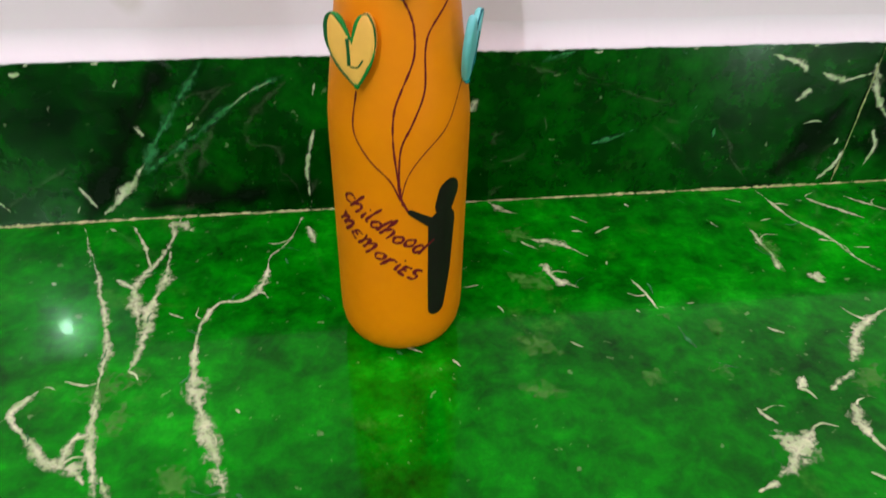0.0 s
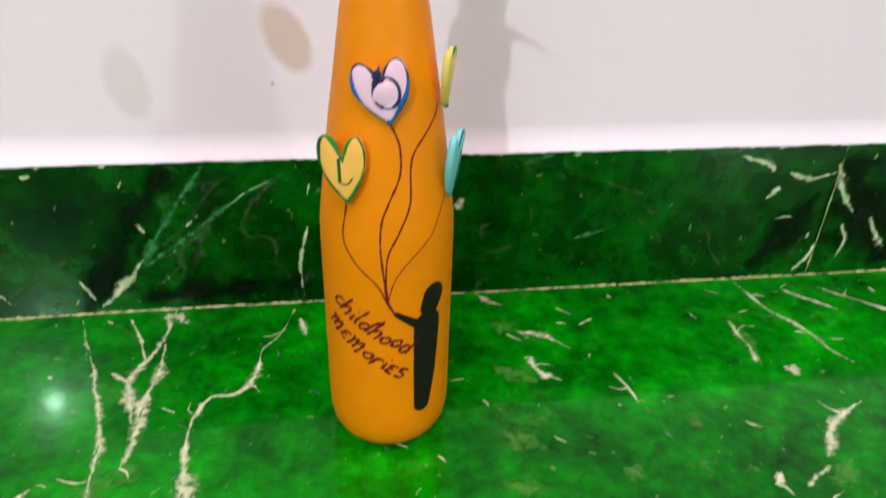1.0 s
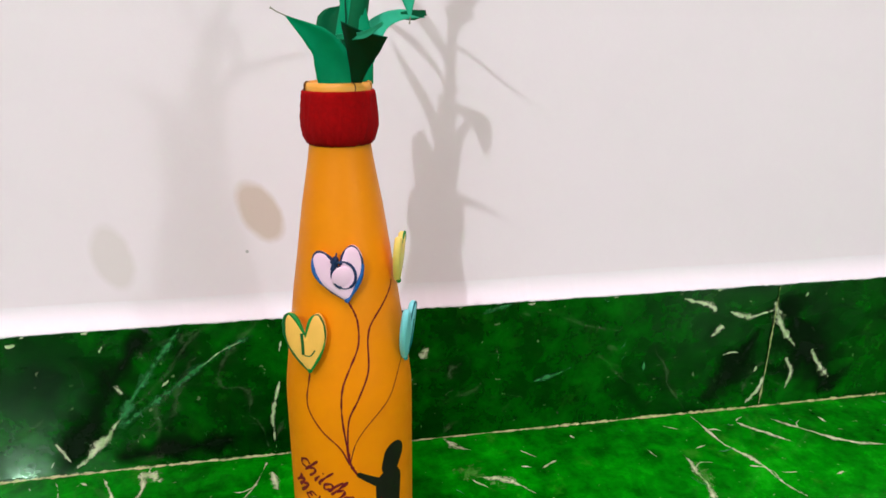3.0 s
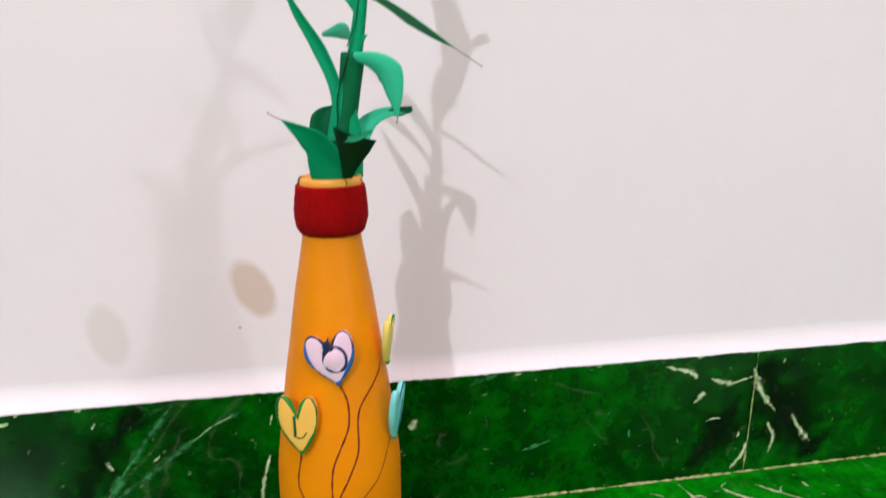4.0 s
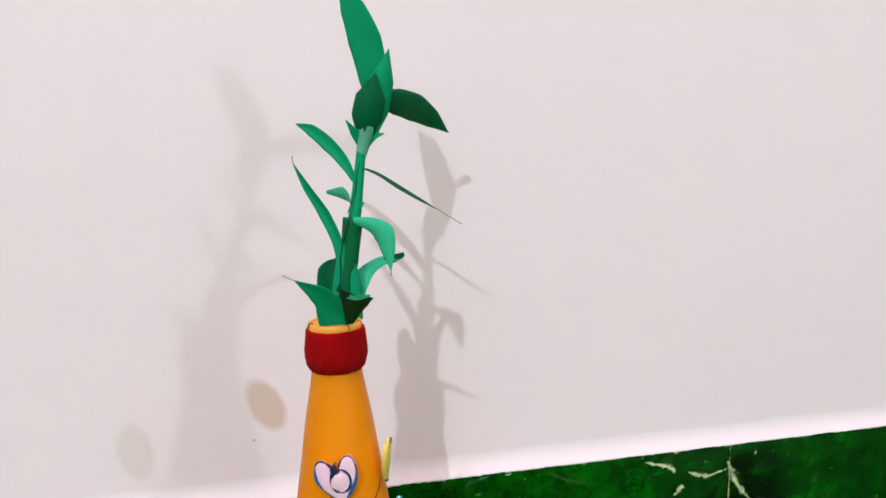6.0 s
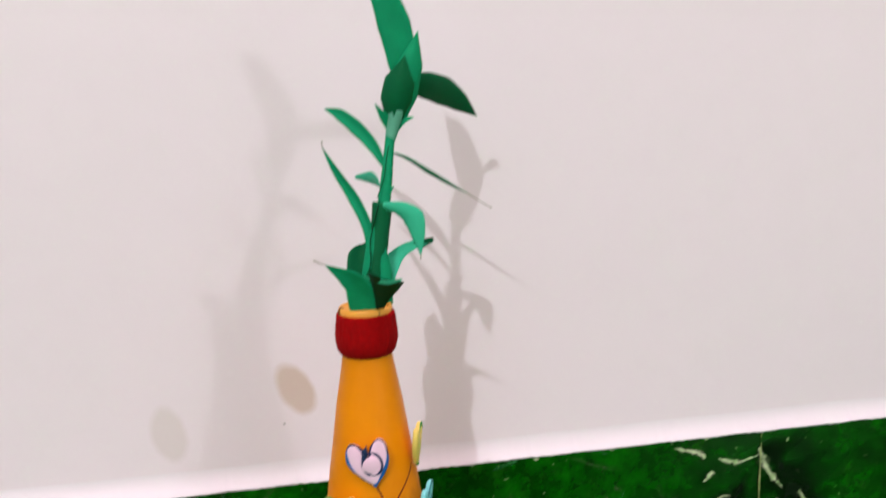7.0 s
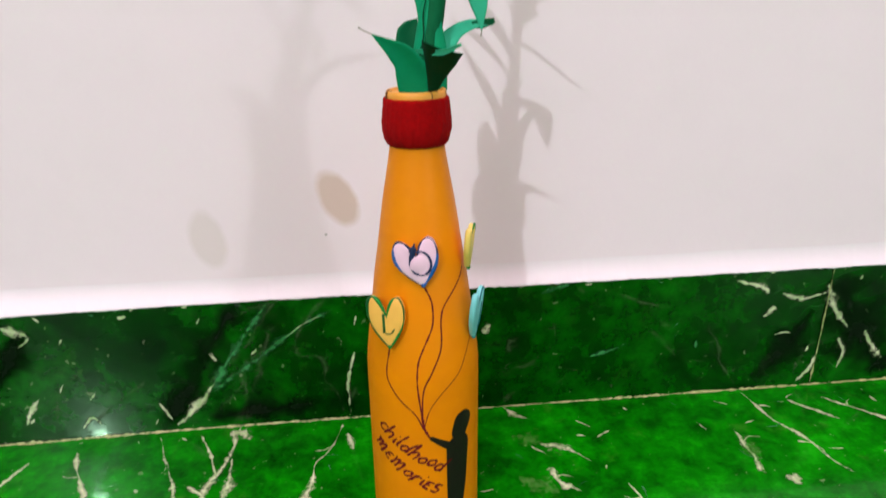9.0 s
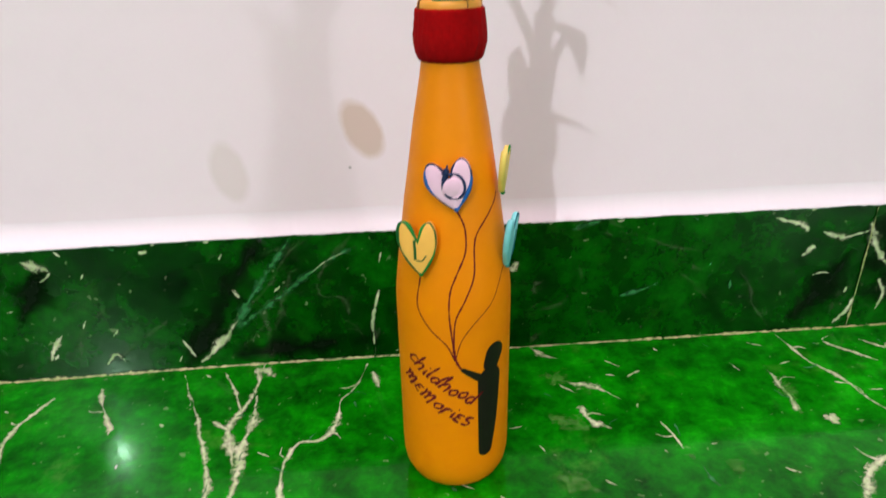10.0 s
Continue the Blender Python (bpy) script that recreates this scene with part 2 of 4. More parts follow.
floor = mesh_object("floor", box(bmesh.new(), X0, X1, Y0, 0.15, -0.03, 0.0), FLOOR_MARBLE, smooth=False)
tagged(floor, "polished green marble floor with cream and pale veins", "floor", kind="structure")
wall = mesh_object("wall_north", box(bmesh.new(), X0, X1, 0.008, 0.15, 0.0, TOP), WALL_PAINT, smooth=False)
tagged(wall, "white painted plaster wall with a brown stain", "wall", kind="structure")
# walls and ceiling out of view, added to close the room and damp bounce
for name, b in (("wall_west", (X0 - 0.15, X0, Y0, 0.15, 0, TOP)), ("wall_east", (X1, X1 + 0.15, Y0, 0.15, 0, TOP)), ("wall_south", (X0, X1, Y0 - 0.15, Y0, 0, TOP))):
    tagged(mesh_object(name, box(bmesh.new(), *b), ROOM_GREY, smooth=False), "plain grey wall closing the unseen side of the room", "wall", kind="structure")
tagged(mesh_object("ceiling", box(bmesh.new(), X0, X1, Y0, 0.15, TOP, TOP + 0.1), ROOM_GREY, smooth=False), "plain grey ceiling closing the unseen top of the room", "ceiling", kind="structure")



def skirt_y(x, z):
    """The skirting's face: it leans a little into the room and is not quite straight along the wall."""
    return 0.0022 * math.tanh((x + 0.28) / 0.08) - 0.023 * (z - 0.064)


skirting = tagged(new("skirting"), "dark green marble skirting along the white wall", "skirting", kind="structure")
for a, b in ((X0, JOINT - 0.0006), (JOINT + 0.0006, X1)):
    bm = bmesh.new()
    # the top edge was cut a little unevenly
    xs = np.arange(a, b, 0.006).tolist() + [b]
    rows = []
    for x in xs:
        top = SKIRT + 0.0009 * noise.noise(Vector((x * 80, 0, 0))) + 0.0009 * noise.noise(Vector((x * 9, 4, 0)))
        rows.append([bm.verts.new(q) for q in ((x, 0.0075, 0.0006), (x, skirt_y(x, 0), 0.0006), (x, skirt_y(x, top), top - 0.0007), (x, skirt_y(x, top) + 0.0007, top), (x, 0.0075, top))])
    for p, q in zip(rows, rows[1:]):
        for i in range(4):
            bm.faces.new((p[i], q[i], q[i + 1], p[i + 1]))
    bm.faces.new(rows[0])
    bm.faces.new(rows[-1])
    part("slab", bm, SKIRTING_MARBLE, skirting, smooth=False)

bm = bmesh.new()
xs = np.concatenate((np.arange(X0, -0.7, 0.05), np.arange(-0.7, 1.2, 0.0022), np.arange(1.2, X1 + 0.001, 0.05)))
rows = []
for x in xs:
    w = 0.0012 * noise.noise(Vector((x * 12, 7, 1)))
    rag = 0.0008 * noise.noise(Vector((x * 210, 1, 5))) + 0.0010 * noise.noise(Vector((x * 37, 3, 5))) - 0.0003
    lip = skirt_y(x, SKIRT)
    curve = [(x, 0.0081 - (0.0076 - lip) * (1 - t) ** 2.4, SKIRT + 0.0014 + max(rag, 0.0) + (0.021 + w) * t) for t in np.linspace(0, 1, 11)]
    rows.append([bm.verts.new(q) for q in [(x, 0.0040, SKIRT - 0.001 + rag), (x, lip - 0.0005, SKIRT - 0.0006 + rag), (x, lip - 0.0004, SKIRT + 0.0003 + max(rag, -0.0004))] + curve])
for p, q in zip(rows, rows[1:]):
    for i in range(13):
        bm.faces.new((p[i], q[i], q[i + 1], p[i + 1]))
tagged(mesh_object("trim", bm, PUTTY), "smooth white putty fillet on top of the skirting", "trim", kind="structure")


# ---- veins ----
def vein(name, points, widths, material, parent, upright=False, wander=0.0025, seed=0, lift=0.0005):
    """A thin inlaid strip along a wandering line, on the floor or upright on the skirting."""
    line = spline([(x, y, 0) for x, y in points], 22)
    bm = bmesh.new()
    uv = bm.loops.layers.uv.new("UVMap")
    n, rows, run = len(line), [], 0.0
    for i, p in enumerate(line):
        d = (line[min(i + 1, n - 1)] - line[max(i - 1, 0)]).normalized()
        side = Vector((-d.y, d.x, 0))
        run += (p - line[i - 1]).length if i else 0
        k = i / (n - 1) * (len(widths) - 1)
        w = widths[int(k)] + (widths[min(int(k) + 1, len(widths) - 1)] - widths[int(k)]) * (k - int(k))
        c = p + side * wander * (noise.noise(Vector((run * 48, seed, 0))) + 0.45 * noise.noise(Vector((run * 120, seed, 3))) + 0.15 * noise.noise(Vector((run * 320, seed, 5))))
        w *= 1.15 * max(0.22, 1.0 + 1.2 * noise.noise(Vector((run * 48, seed, 9))) + 0.35 * noise.noise(Vector((run * 150, seed, 2))))
        row = []
        for s in (-1, 0, 1):
            q = c + side * w * s
            high = min(max(q.y, 0.0005), SKIRT - 0.0012)
            row.append(bm.verts.new((q.x, skirt_y(q.x, high) - lift, high) if upright else (q.x, min(q.y, skirt_y(q.x, 0) - 0.0004), lift)))
        rows.append((row, i / (n - 1)))
    for (p, ra), (q, rb) in zip(rows, rows[1:]):
        for i in (0, 1):
            f = bm.faces.new((p[i], q[i], q[i + 1], p[i + 1]))
            for loop, v in zip(f.loops, ((ra, i / 2), (rb, i / 2), (rb, i / 2 + 0.5), (ra, i / 2 + 0.5))):
                loop[uv].uv = v
    return part(name, bm, material, parent)


laid = []


def floor_vein(material, widths, points):
    """One vein in the floor, through (x, y) points, with its half-widths from end to end."""
    i = len(laid)
    laid.append((material, points))
    vein("vein", points, widths, material, floor, seed=i * 3.7, lift=0.0004 + 0.00001 * i, wander=0.0016)


# the long veins and forks beside the lamp's reflection
floor_vein(VEIN, (0.0014, 0.002, 0.0035, 0.0035, 0.002, 0.003, 0.0035, 0.005), [(-0.233, -0.006), (-0.208, -0.064), (-0.189, -0.115), (-0.179, -0.148), (-0.176, -0.176), (-0.170, -0.210), (-0.165, -0.232), (-0.156, -0.253)])
floor_vein(VEIN, (0.002, 0.003, 0.003, 0.005, 0.005, 0.003), [(-0.166, -0.005), (-0.163, -0.033), (-0.170, -0.064), (-0.176, -0.080), (-0.172, -0.105), (-0.164, -0.131)])
floor_vein(VEIN, (0.002, 0.003), [(-0.192, -0.077), (-0.176, -0.090)])
floor_vein(VEIN, (0.001, 0.002, 0.0012), [(-0.197, -0.006), (-0.181, -0.037), (-0.170, -0.068)])
floor_vein(VEIN, (0.0015, 0.005, 0.005, 0.004, 0.005, 0.002), [(-0.161, -0.044), (-0.159, -0.082), (-0.162, -0.106), (-0.160, -0.129), (-0.160, -0.160), (-0.161, -0.169)])
floor_vein(VEIN, (0.003, 0.003, 0.0015, 0.002, 0.0028, 0.003, 0.0036, 0.004, 0.003, 0.0022, 0.004, 0.0075, 0.009, 0.008, 0.006, 0.004), [(-0.068, -0.007), (-0.076, -0.04), (-0.081, -0.049), (-0.088, -0.059), (-0.09, -0.083), (-0.095, -0.102), (-0.105, -0.108), (-0.118, -0.109), (-0.125, -0.126), (-0.127, -0.146), (-0.125, -0.173), (-0.12, -0.191), (-0.112, -0.213), (-0.105, -0.232), (-0.097, -0.254), (-0.093, -0.264)])
floor_vein(VEIN, (0.002, 0.0035, 0.002, 0.003, 0.006, 0.006), [(-0.205, -0.176), (-0.213, -0.187), (-0.216, -0.197), (-0.200, -0.214), (-0.189, -0.228), (-0.177, -0.235)])
floor_vein(VEIN, (0.004, 0.002, 0.004), [(-0.178, -0.232), (-0.177, -0.217), (-0.170, -0.214)])
floor_vein(VEIN, (0.006, 0.003), [(-0.174, -0.232), (-0.163, -0.245)])
floor_vein(VEIN, (0.004, 0.005, 0.003), [(-0.170, -0.009), (-0.161, -0.008), (-0.150, -0.020)])
floor_vein(VEIN, (0.002, 0.004), [(-0.063, -0.021), (-0.057, -0.045)])
floor_vein(VEIN, (0.003, 0.006), [(-0.157, -0.242), (-0.149, -0.255)])
floor_vein(CLOUD_VEIN, (0.005, 0.012, 0.009), [(-0.157, -0.187), (-0.158, -0.205), (-0.157, -0.221)])
floor_vein(CLOUD_VEIN, (0.006, 0.012, 0.01), [(-0.133, -0.237), (-0.123, -0.249), (-0.114, -0.260)])
floor_vein(CLOUD_VEIN, (0.004, 0.008, 0.004), [(-0.158, -0.160), (-0.157, -0.174), (-0.157, -0.189)])
floor_vein(CLOUD_VEIN, (0.004, 0.01, 0.008), [(-0.178, -0.158), (-0.172, -0.181), (-0.168, -0.202)])
# streaks and dusty patches on the open floor beside the bottle
floor_vein(VEIN, (0.0012, 0.0025, 0.0013, 0.004, 0.002, 0.0025, 0.005), [(0.318, -0.002), (0.322, -0.028), (0.325, -0.049), (0.334, -0.065), (0.340, -0.085), (0.343, -0.108), (0.351, -0.125)])
floor_vein(VEIN, (0.003, 0.004, 0.0013, 0.006), [(0.282, -0.057), (0.281, -0.079), (0.281, -0.096), (0.277, -0.114)])
floor_vein(VEIN, (0.007, 0.004), [(0.297, -0.120), (0.299, -0.133)])
floor_vein(VEIN, (0.003, 0.003, 0.004, 0.003), [(0.326, -0.163), (0.302, -0.175), (0.285, -0.189), (0.270, -0.209)])
floor_vein(VEIN, (0.003, 0.004), [(0.242, -0.229), (0.266, -0.216)])
floor_vein(VEIN, (0.004, 0.004, 0.003, 0.003), [(0.250, -0.240), (0.244, -0.252), (0.244, -0.266), (0.246, -0.275)])
floor_vein(VEIN, (0.004, 0.009, 0.007, 0.002), [(0.216, -0.253), (0.203, -0.264), (0.190, -0.276), (0.179, -0.282)])
floor_vein(VEIN, (0.003, 0.007), [(0.178, -0.284), (0.165, -0.289)])
floor_vein(VEIN, (0.0006, 0.0012, 0.0012), [(0.164, -0.114), (0.169, -0.136), (0.171, -0.149)])
floor_vein(VEIN, (0.002, 0.004, 0.0006), [(0.104, -0.057), (0.124, -0.064), (0.143, -0.084)])
floor_vein(VEIN, (0.001, 0.0012), [(0.145, -0.027), (0.157, -0.039)])
floor_vein(VEIN, (0.0015, 0.003), [(0.157, -0.054), (0.172, -0.046)])
floor_vein(VEIN, (0.0015, 0.005, 0.001), [(0.084, 0.002), (0.094, -0.013), (0.105, -0.020)])
floor_vein(VEIN, (0.004, 0.002, 0.005, 0.0015), [(0.108, -0.089), (0.109, -0.104), (0.117, -0.113), (0.124, -0.120)])
floor_vein(VEIN, (0.001, 0.003, 0.001), [(0.223, -0.226), (0.228, -0.222), (0.233, -0.217)])
floor_vein(VEIN, (0.001, 0.0025, 0.001), [(0.192, -0.236), (0.194, -0.243), (0.198, -0.249)])
floor_vein(VEIN, (0.001, 0.002), [(0.297, -0.050), (0.308, -0.047)])
floor_vein(CLOUD_VEIN, (0.012, 0.018, 0.014), [(0.267, -0.213), (0.271, -0.220), (0.279, -0.227)])
floor_vein(CLOUD_VEIN, (0.003, 0.007, 0.004), [(0.170, -0.146), (0.172, -0.156), (0.175, -0.163)])
floor_vein(FAINT_VEIN, (0.001, 0.002, 0.001), [(0.176, -0.166), (0.177, -0.177), (0.180, -0.187)])
floor_vein(CLOUD_VEIN, (0.008, 0.014, 0.01), [(0.067, -0.165), (0.083, -0.174), (0.101, -0.185)])
floor_vein(CLOUD_VEIN, (0.006, 0.01, 0.006), [(0.056, -0.207), (0.072, -0.208), (0.091, -0.213)])
floor_vein(CLOUD_VEIN, (0.004, 0.009, 0.004), [(0.137, -0.200), (0.143, -0.207), (0.152, -0.210)])
floor_vein(CLOUD_VEIN, (0.004, 0.007, 0.003), [(0.194, -0.174), (0.200, -0.172), (0.203, -0.176)])
floor_vein(CLOUD_VEIN, (0.003, 0.008, 0.004), [(0.185, -0.198), (0.187, -0.206), (0.191, -0.213)])
floor_vein(CLOUD_VEIN, (0.003, 0.007, 0.003), [(0.215, -0.206), (0.217, -0.212), (0.220, -0.218)])
floor_vein(CLOUD_VEIN, (0.006, 0.012, 0.006), [(0.074, -0.042), (0.103, -0.053), (0.127, -0.078)])
floor_vein(CLOUD_VEIN, (0.006, 0.01, 0.006), [(0.076, -0.094), (0.093, -0.109), (0.113, -0.124)])
floor_vein(CLOUD_VEIN, (0.004, 0.008, 0.004), [(0.287, -0.056), (0.283, -0.087), (0.277, -0.122)])
# veins further along the wall
floor_vein(VEIN, (0.0025, 0.0015, 0.003), [(-0.30, -0.020), (-0.285, -0.055), (-0.270, -0.08)])
floor_vein(VEIN, (0.002, 0.0035, 0.002), [(-0.335, -0.03), (-0.350, -0.075), (-0.340, -0.12)])
floor_vein(VEIN, (0.0015, 0.0028, 0.0015), [(0.39, -0.02), (0.43, -0.06), (0.47, -0.075)])
floor_vein(VEIN, (0.0016, 0.003), [(0.355, -0.02), (0.385, -0.055)])

# short splinters that branch off the larger floor veins, and loose flecks
dice = random.Random(5)
for i, (m, points) in enumerate(laid):
    if m is VEIN and len(points) > 2:
        for k in range(0, len(points) - 1, 2):
            t = dice.random()
            x = points[k][0] + t * (points[k + 1][0] - points[k][0])
            y = points[k][1] + t * (points[k + 1][1] - points[k][1])
            a, n = dice.uniform(0, 6.28), dice.uniform(0.008, 0.020)
            vein("splinter", [(x, y), (x + 0.5 * n * math.cos(a + 0.3), y + 0.5 * n * math.sin(a + 0.3)), (x + n * math.cos(a), y + n * math.sin(a))], (0.0014, 0.0010, 0.0004), FAINT_VEIN if k % 4 else VEIN, floor, seed=200 + i * 7 + k, lift=0.00102)
for i in range(70):
    x, y = dice.uniform(-0.42, 0.52), -0.004 - 0.30 * dice.random() ** 1.4
    a, n = math.radians(dice.gauss(-42, 28)), dice.uniform(0.004, 0.015)
    vein("fleck", [(x, y), (x + n * math.cos(a), y + n * math.sin(a))], (0.0008, dice.uniform(0.0010, 0.0018), 0.0006), dice.choice((VEIN, VEIN, FAINT_VEIN)), floor, seed=400 + i, lift=0.0011)

WALL_VEINS = [
    (DARK_PATCH, (0.018, 0.020, 0.024), [(-0.150, 0.130), (-0.190, 0.065), (-0.232, -0.002)]),
    (DARK_PATCH, (0.016, 0.024, 0.020), [(-0.190, 0.012), (-0.140, 0.014), (-0.085, 0.022)]),
    (DARK_PATCH, (0.014, 0.022, 0.014), [(0.33, 0.012), (0.360, 0.045), (0.380, 0.085)]),
    (DARK_PATCH, (0.026, 0.044, 0.034), [(0.402, 0.12), (0.43, 0.06), (0.47, 0.01)]),
    (DARK_PATCH, (0.014, 0.024, 0.014), [(-0.36, 0.06), (-0.345, 0.085), (-0.33, 0.11)]),
    (VEIN, (0.0012, 0.004, 0.0034, 0.0008), [(-0.219, 0.004), (-0.202, 0.022), (-0.189, 0.036), (-0.178, 0.049)]),
    (FAINT_VEIN, (0.0036, 0.0042, 0.0038, 0.003), [(-0.182, 0.042), (-0.165, 0.070), (-0.146, 0.096), (-0.124, 0.126)]),
    (FAINT_VEIN, (0.0036, 0.0034, 0.0036, 0.0026), [(-0.182, 0.040), (-0.141, 0.069), (-0.096, 0.102), (-0.070, 0.114)]),
    (VEIN, (0.0006, 0.0016, 0.0006), [(-0.112, 0.090), (-0.096, 0.102), (-0.080, 0.110)]),
    (VEIN, (0.0035, 0.0018, 0.0014, 0.0016), [(-0.053, 0.071), (-0.058, 0.054), (-0.061, 0.034), (-0.061, 0.003)]),
    (VEIN, (0.0016, 0.0028, 0.003), [(0.299, 0.120), (0.322, 0.113), (0.333, 0.105)]),
    (VEIN, (0.001, 0.0028, 0.002), [(0.345, 0.104), (0.366, 0.097), (0.390, 0.102)]),
    (VEIN, (0.002, 0.005, 0.0035, 0.002), [(0.390, 0.112), (0.397, 0.093), (0.406, 0.078), (0.420, 0.062)]),
    (VEIN, (0.0025, 0.0035, 0.002), [(0.392, 0.034), (0.388, 0.020), (0.377, 0.004)]),
    (VEIN, (0.003, 0.004, 0.003), [(0.412, 0.052), (0.420, 0.036), (0.416, 0.016)]),
    (VEIN, (0.0035, 0.0045, 0.002), [(0.438, 0.058), (0.447, 0.042), (0.462, 0.026)]),
    (VEIN, (0.0026, 0.0034), [(-0.180, 0.079), (-0.175, 0.071)]),
    (VEIN, (0.0036, 0.0040), [(0.064, 0.081), (0.071, 0.091)]),
    (VEIN, (0.003, 0.0042), [(0.331, 0.080), (0.342, 0.090)]),
    (VEIN, (0.002, 0.0026), [(-0.250, 0.120), (-0.243, 0.121)]),
    (VEIN, (0.0014, 0.002), [(-0.186, 0.109), (-0.183, 0.114)]),
    (VEIN, (0.001, 0.002, 0.001), [(-0.230, 0.032), (-0.226, 0.022), (-0.222, 0.012)]),
    (VEIN, (0.0026, 0.0036, 0.002), [(-0.345, 0.020), (-0.338, 0.035), (-0.330, 0.046)]),
    (VEIN, (0.003, 0.004, 0.002), [(-0.345, 0.118), (-0.325, 0.108), (-0.335, 0.098)]),
    (VEIN, (0.0014, 0.002, 0.001), [(-0.300, 0.012), (-0.290, 0.022), (-0.283, 0.014)]),
    (FAINT_VEIN, (0.002, 0.003, 0.002), [(0.115, 0.118), (0.130, 0.124), (0.142, 0.127)]),
    (FAINT_VEIN, (0.001, 0.003, 0.001), [(0.165, 0.050), (0.182, 0.054), (0.200, 0.062)]),
    (VEIN, (0.0006, 0.0016, 0.0006), [(0.345, 0.060), (0.354, 0.062), (0.362, 0.061)]),
]
for i, (m, widths, points) in enumerate(WALL_VEINS):
    vein("vein", points, widths, m, skirting, upright=True, seed=50 + i * 2.3, lift=0.00035 + 0.00002 * i, wander=0.0012)
for i in range(32):
    # chips along the cut top edge, and flecks below it
    chip = i < 16
    x, z = dice.uniform(-0.40, 0.55), 0.1255 if chip else dice.uniform(0.004, 0.12)
    a, n = math.radians(dice.gauss(10 if chip else 60, 22)), dice.uniform(0.003, 0.008 if chip else 0.011)
    vein("fleck", [(x, z), (x + n * math.cos(a), z + n * math.sin(a))], (0.0006, dice.uniform(0.0010, 0.0022), 0.0005), dice.choice((VEIN, VEIN, FAINT_VEIN)), skirting, upright=True, seed=600 + i, lift=0.00095)
vein("joint", [(JOINT, 0.001), (JOINT + 0.0005, 0.06), (JOINT, 0.1268)], (0.0011, 0.0009, 0.0012), GROUT, skirting, upright=True, wander=0.0004, seed=99, lift=0.0011)

# the grout bead where floor and skirting meet
bm = bmesh.new()
uv = bm.loops.layers.uv.new("UVMap")
rows = []
for x in np.arange(X0, X1, 0.006):
    w = 0.0027 * (1 + 0.65 * noise.noise(Vector((x * 45, 2, 8)))) * (0.55 if 0.06 < x < 0.17 else 1.0)
    rows.append((x, [bm.verts.new(q) for q in ((x, skirt_y(x, 0) - 0.0003 - w, 0.0003), (x, skirt_y(x, 0) - 0.0003 - 0.4 * w, 0.0011), (x, skirt_y(x, 0) - 0.0004, 0.0005 + 0.9 * w))]))
for (xa, p), (xb, q) in zip(rows, rows[1:]):
    for i in (0, 1):
        f = bm.faces.new((p[i], q[i], q[i + 1], p[i + 1]))
        for loop, v in zip(f.loops, ((0.5, i / 2), (0.5, i / 2), (0.5, i / 2 + 0.5), (0.5, i / 2 + 0.5))):
            loop[uv].uv = v
part("grout", bm, GROUT, skirting, "cream grout line along the floor")

# ---- the bottle ----
CX, CY = 0.0004, -0.138
PROFILE = [(0.0, 0.0268), (0.0015, 0.0296), (0.005, 0.0330), (0.011, 0.0358), (0.018, 0.0370), (0.026, 0.0373), (0.06, 0.0373), (0.10, 0.0374), (0.135, 0.0375), (0.145, 0.0373), (0.152, 0.0367),
           (0.165, 0.0351), (0.18, 0.0331), (0.2056, 0.0297), (0.2236, 0.0268), (0.2546, 0.0222), (0.2675, 0.0198), (0.280, 0.0176), (0.290, 0.0162), (0.300, 0.0156), (0.312, 0.0154)]


def radius_at(z):
    return float(np.interp(z, [p[0] for p in PROFILE], [p[1] for p in PROFILE]))


def on_bottle(theta, z, out=0.0003):
    r = radius_at(z) + out
    return Vector((CX + LEAN * z + r * math.sin(theta), CY - r * math.cos(theta), z))


bottle = tagged(new("bottle"), "orange painted glass bottle decorated with clay hearts, standing on green marble", "bottle")
bm = bmesh.new()
rings = lathe(bm, [(0.003, 0.002), (0.0025, 0.018), (0.0, 0.0235)] + PROFILE, 96, (CX, CY))
bm.faces.new(rings[0])
part("body", bm, ORANGE, bottle, "body painted flat orange")
bm = bmesh.new()
lathe(bm, [(0.308, 0.0160), (0.3135, 0.0176), (0.3175, 0.0180), (0.3196, 0.0174), (0.3200, 0.0162), (0.3192, 0.0146), (0.312, 0.0140), (0.29, 0.0138)], 64, (CX + 0.0002, CY), 0.0005)
part("rim", bm, RIM, bottle, "pale orange painted rim")
bm = bmesh.new()
rings = lathe(bm, [(0.3188, 0.0158), (0.3190, 0.0130), (0.3186, 0.0070), (0.3186, 0.0010)], 40, (CX + 0.0002, CY), 0.0003)
bm.faces.new(rings[-1])
part("plug", bm, RIM, bottle, "pale orange plug in the neck")
bm = bmesh.new()
lathe(bm, [(0.2885, 0.0160), (0.2880, 0.0172), (0.2895, 0.0184), (0.2925, 0.0196), (0.2970, 0.0204), (0.3020, 0.0205), (0.3080, 0.0199), (0.3130, 0.0195), (0.3152, 0.0192), (0.3160, 0.0184), (0.3156, 0.0168)], 180, (CX + 0.0002, CY), 0.0009)
part("collar", bm, FELT, bottle, "dark red felt collar")


